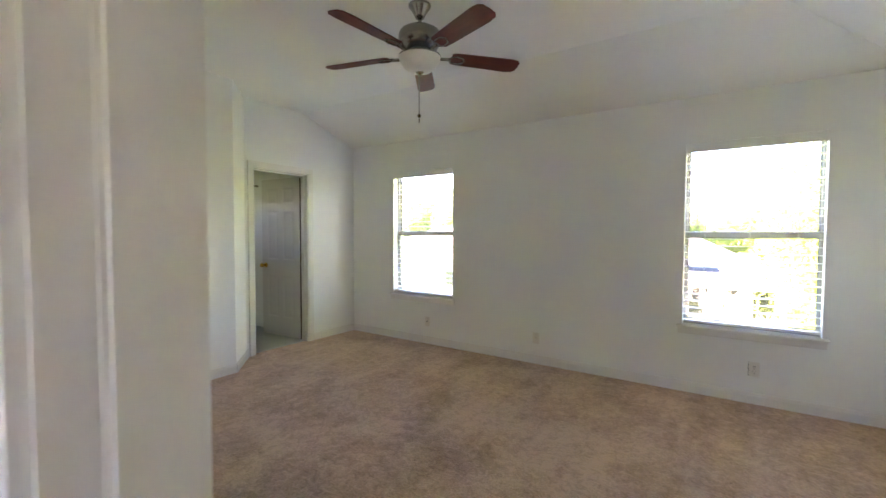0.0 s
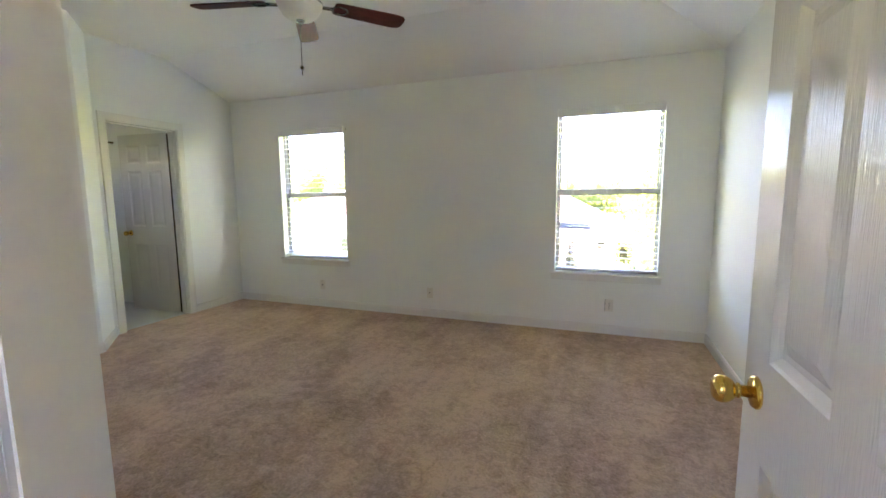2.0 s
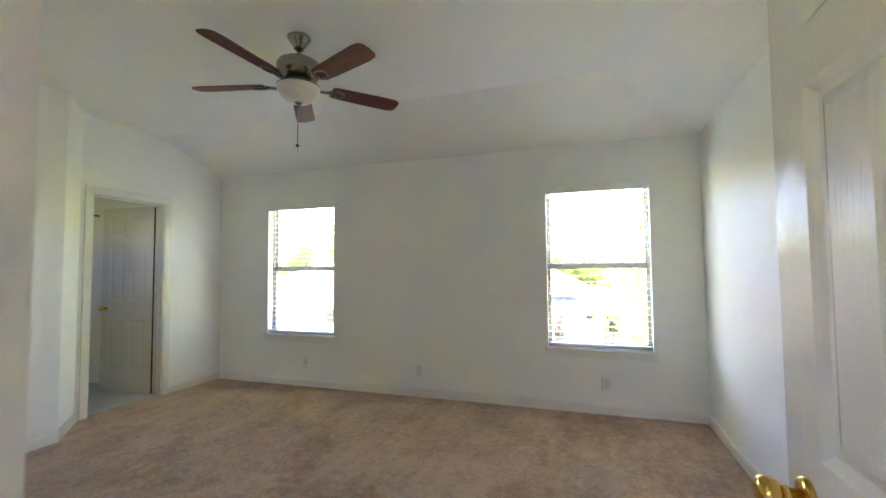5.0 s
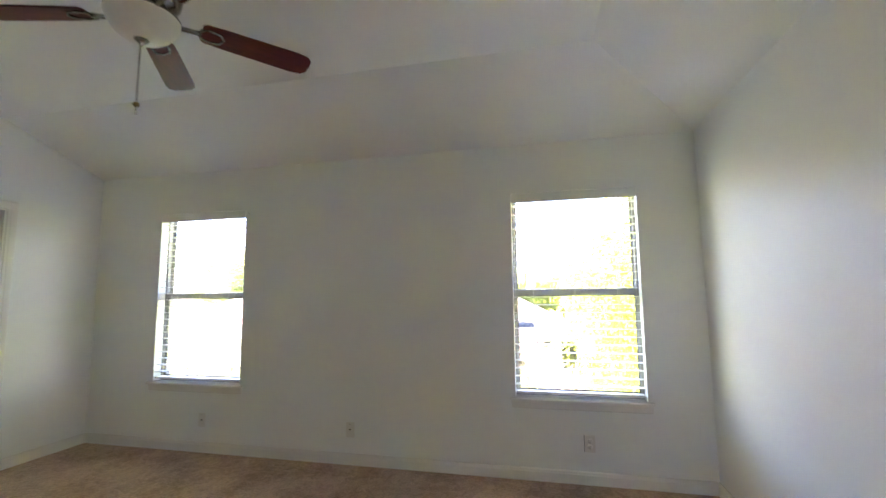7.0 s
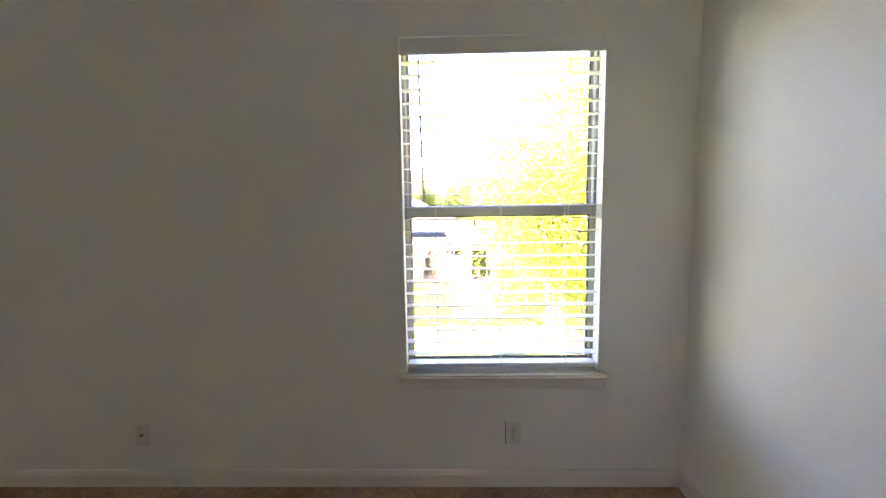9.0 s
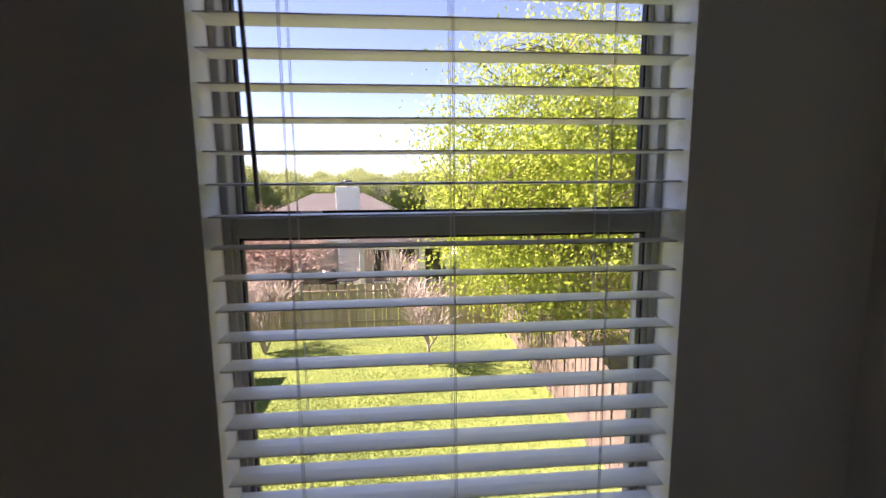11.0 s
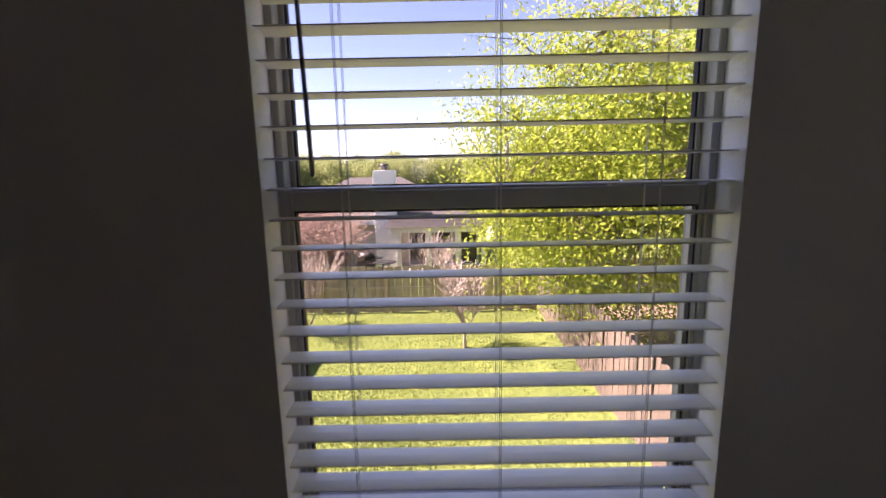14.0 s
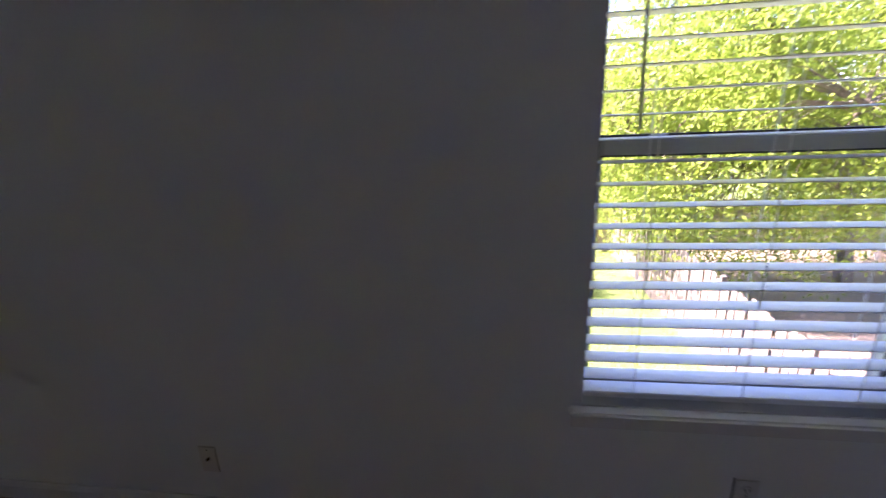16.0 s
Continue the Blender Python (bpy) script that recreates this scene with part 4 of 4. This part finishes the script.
def bare_tree(name, label, at, seed, stems, height, radius, material, twigs, spread, lift=1.2):
    """A leafless many-stemmed shrub or sapling."""
    t = thing(name, label, "shrub", at)
    rnd = random.Random(seed)
    limbs = []
    for k in range(stems):
        a = 2 * math.pi * k / stems + rnd.uniform(-0.4, 0.4)
        lean = (0.0 if stems == 1 else 0.28) + rnd.uniform(0, 0.15)
        got, _ = skeleton_of(rnd, height, radius, 3, spread, height, lift, twigs, (lean * math.cos(a), lean * math.sin(a)))
        limbs += got
    from_arrays("stems", *limb_mesh(limbs, 5, 0.0075), material, t)


bare_tree("sapling", "leafless young crepe myrtle on the lawn", (-0.42, 10.7, GROUND), 6, 1, 1.35, 0.055, TWIG, (13, 7, 5), 0.50)
bare_tree("bare_shrub", "leafless multi-stemmed shrub near the back fence", (-5.4, 12.2, GROUND), 9, 6, 1.35, 0.04, TWIG, (6, 5, 4), 0.40)
bare_tree("bare_shrub", "reddish budding crepe myrtle beyond the back fence", (-7.0, 17.5, GROUND), 12, 13, 2.45, 0.05, REDTWIG, (9, 8, 7), 0.68, 0.2)
bare_tree("bare_shrub", "leafless pale shrub beside the neighbour patio", (-1.6, 16.8, GROUND), 15, 4, 1.4, 0.03, TWIG, (5, 4, 3), 0.4, 0.9)


# ---- outdoors: houses ----
def hip_roof(x0, x1, y0, y1, z0, z1, over=0.45):
    bm = bmesh.new()
    a, b, c, d = x0 - over, x1 + over, y0 - over, y1 + over
    run = (d - c) / 2
    v = [bm.verts.new(p) for p in ((a, c, z0), (b, c, z0), (b, d, z0), (a, d, z0), (a + run, c + run, z1), (b - run, c + run, z1))]
    w = [bm.verts.new((p.co.x, p.co.y, p.co.z - 0.16)) for p in v[:4]]
    for q in ((0, 1, 5, 4), (1, 2, 5), (2, 3, 4, 5), (3, 0, 4)):
        bm.faces.new([v[i] for i in q])
    for i in range(4):
        j = (i + 1) % 4
        bm.faces.new((v[i], v[j], w[j], w[i]))
    bm.faces.new(w)
    return bm


def house_window(parent, x, y, z, w, h):
    win = part("window", slab((x - w / 2, y - 0.05, z), (x + w / 2, y + 0.02, z + h), 0.01), WHITEPAINT, parent)
    part("pane", slab((x - w / 2 + 0.06, y - 0.058, z + 0.06), (x - 0.02, y - 0.051, z + h - 0.06)), DARKGLASS, win)
    part("pane", slab((x + 0.02, y - 0.058, z + 0.06), (x + w / 2 - 0.06, y - 0.051, z + h - 0.06)), DARKGLASS, win)


def house(label, x0, x1, y0, y1, eave, ridge, wall, roof, windows):
    h = thing("house", label, "house", ((x0 + x1) / 2, y0, GROUND))
    ox, oy, oz = (x0 + x1) / 2, y0, GROUND
    part("wall", slab((x0 - ox, 0, -0.1), (x1 - ox, y1 - oy, eave - oz)), wall, h)
    part("roof", hip_roof(x0 - ox, x1 - ox, 0, y1 - oy, eave - oz, ridge - oz), roof, h)
    part("fascia", slab((x0 - ox - 0.5, -0.50, eave - oz - 0.2), (x1 - ox + 0.5, -0.46, eave - oz + 0.02)), WHITEPAINT, h)
    for x, z, w, hh in windows:
        house_window(h, x - ox, 0, z, w, hh)
    return h


h1 = house("single-storey house with grey-brown hip roof", -10.6, 0.3, 22.2, 30.0, -0.75, 1.57, SIDING, SHINGLE, ((-7.2, 0.9, 1.3, 1.2),))
cx = (-10.6 + 0.3) / 2
chim = part("chimney", slab((-4.6 - cx, -0.55, 0), (-3.48 - cx, 0.35, 5.28), 0.01), WHITEPAINT, h1, "white boxed chimney")
part("chimney_cap", lathe([(0.16, 5.28), (0.18, 5.33), (0.18, 5.48), (0.26, 5.51), (0.24, 5.60), (0.05, 5.64)], 16, (-4.05 - cx, -0.1, 0)), BLACKMETAL, chim)
part("patio_slab", slab((-3.6 - cx, -2.6, -0.05), (1.2 - cx, 0, 0.1), 0.02), CONCRETE, h1)
for px in (-3.2, -1.7, -0.3, 1.0):
    part("porch_post", slab((px - cx - 0.11, -2.3, 0.1), (px - cx + 0.11, -2.08, 2.2), 0.01), WHITEPAINT, h1)
part("porch_beam", slab((-3.5 - cx, -2.32, 2.2), (1.2 - cx, -2.06, 2.5), 0.01), WHITEPAINT, h1)
bm = bmesh.new()
v = [bm.verts.new(p) for p in ((-3.8 - cx, -2.6, 2.5), (1.5 - cx, -2.6, 2.5), (1.5 - cx, 0.6, 2.95), (-3.8 - cx, 0.6, 2.95))]
bmesh.ops.solidify(bm, geom=[bm.faces.new(v)], thickness=0.12)
part("porch_roof", bm, SHINGLE, h1)
for wx in (-2.4, -1.0, 0.4):
    win = part("patio_door", slab((wx - cx - 0.5, -0.05, 0.1), (wx - cx + 0.5, 0.02, 2.1), 0.01), WHITEPAINT, h1)
    part("pane", slab((wx - cx - 0.42, -0.058, 0.2), (wx - cx + 0.42, -0.051, 2.02)), DARKGLASS, win)
house("single-storey house with tan hip roof", -26.0, -11.2, 21.0, 30.2, -0.5, 1.85, SIDING, SHINGLERED, ((-17.0, 0.95, 1.8, 1.15), (-13.3, 0.95, 1.3, 1.1)))
house("white house with reddish roof beyond the trees", 2.6, 12.0, 29.5, 38.0, -0.9, 0.9, WHITEPAINT, SHINGLERED, ((4.2, 1.0, 1.2, 1.2),))
house("tan house with grey roof past the fence", -42.0, -27.0, 24.0, 35.0, -1.1, 1.2, BEIGE, SHINGLE, ((-33.0, 0.9, 1.4, 1.2),))

# ---- outdoors: yard things ----
shed = thing("garden_shed", "beige garden shed with reddish shingle roof", "shed", (-7.65, 9.4, GROUND))
part("wall", slab((-1.45, -1.0, 0), (1.45, 1.0, 2.2), 0.01), BEIGE, shed)
part("roof", hip_roof(-1.45, 1.45, -1.0, 1.0, 2.2, 2.7, 0.12), SHINGLERED, shed)
part("corner_board", slab((1.40, 0.94, 0), (1.475, 1.025, 2.18), 0.005), BEIGE, shed)
part("door", slab((-0.5, -1.03, 0.08), (0.5, -0.995, 1.85), 0.005), WHITEPAINT, shed)

grill = thing("barbecue_grill", "black barbecue grill on the neighbour patio", "grill", (-5.0, 20.9, GROUND))
part("cabinet", slab((-0.45, -0.28, 0.12), (0.45, 0.28, 0.85), 0.03), BLACKMETAL, grill)
part("lid", lathe([(0.42, 0.0), (0.42, 0.08), (0.34, 0.22), (0.18, 0.30), (0.01, 0.32)], 20, (0, 0, 0.86)), BLACKMETAL, grill)
part("side_shelf", slab((0.45, -0.24, 0.78), (0.85, 0.24, 0.82), 0.01), NICKEL, grill)
for gx in (-0.38, 0.38):
    part("wheel", tube([(gx, -0.3, 0.09), (gx, -0.22, 0.09)], [0.09, 0.09], 14), BLACKMETAL, grill)
table = thing("patio_table", "dark round patio table on the neighbour patio", "table", (-3.9, 20.2, GROUND))
part("tabletop", lathe([(0.01, 0.70), (0.55, 0.70), (0.56, 0.715), (0.55, 0.73), (0.01, 0.73)], 24), BLACKMETAL, table)
for k in range(4):
    a = 0.785 + 1.571 * k
    part("leg", tube([(0.15 * math.cos(a), 0.15 * math.sin(a), 0.70), (0.42 * math.cos(a), 0.42 * math.sin(a), 0.0)], [0.02, 0.02], 6), BLACKMETAL, table)
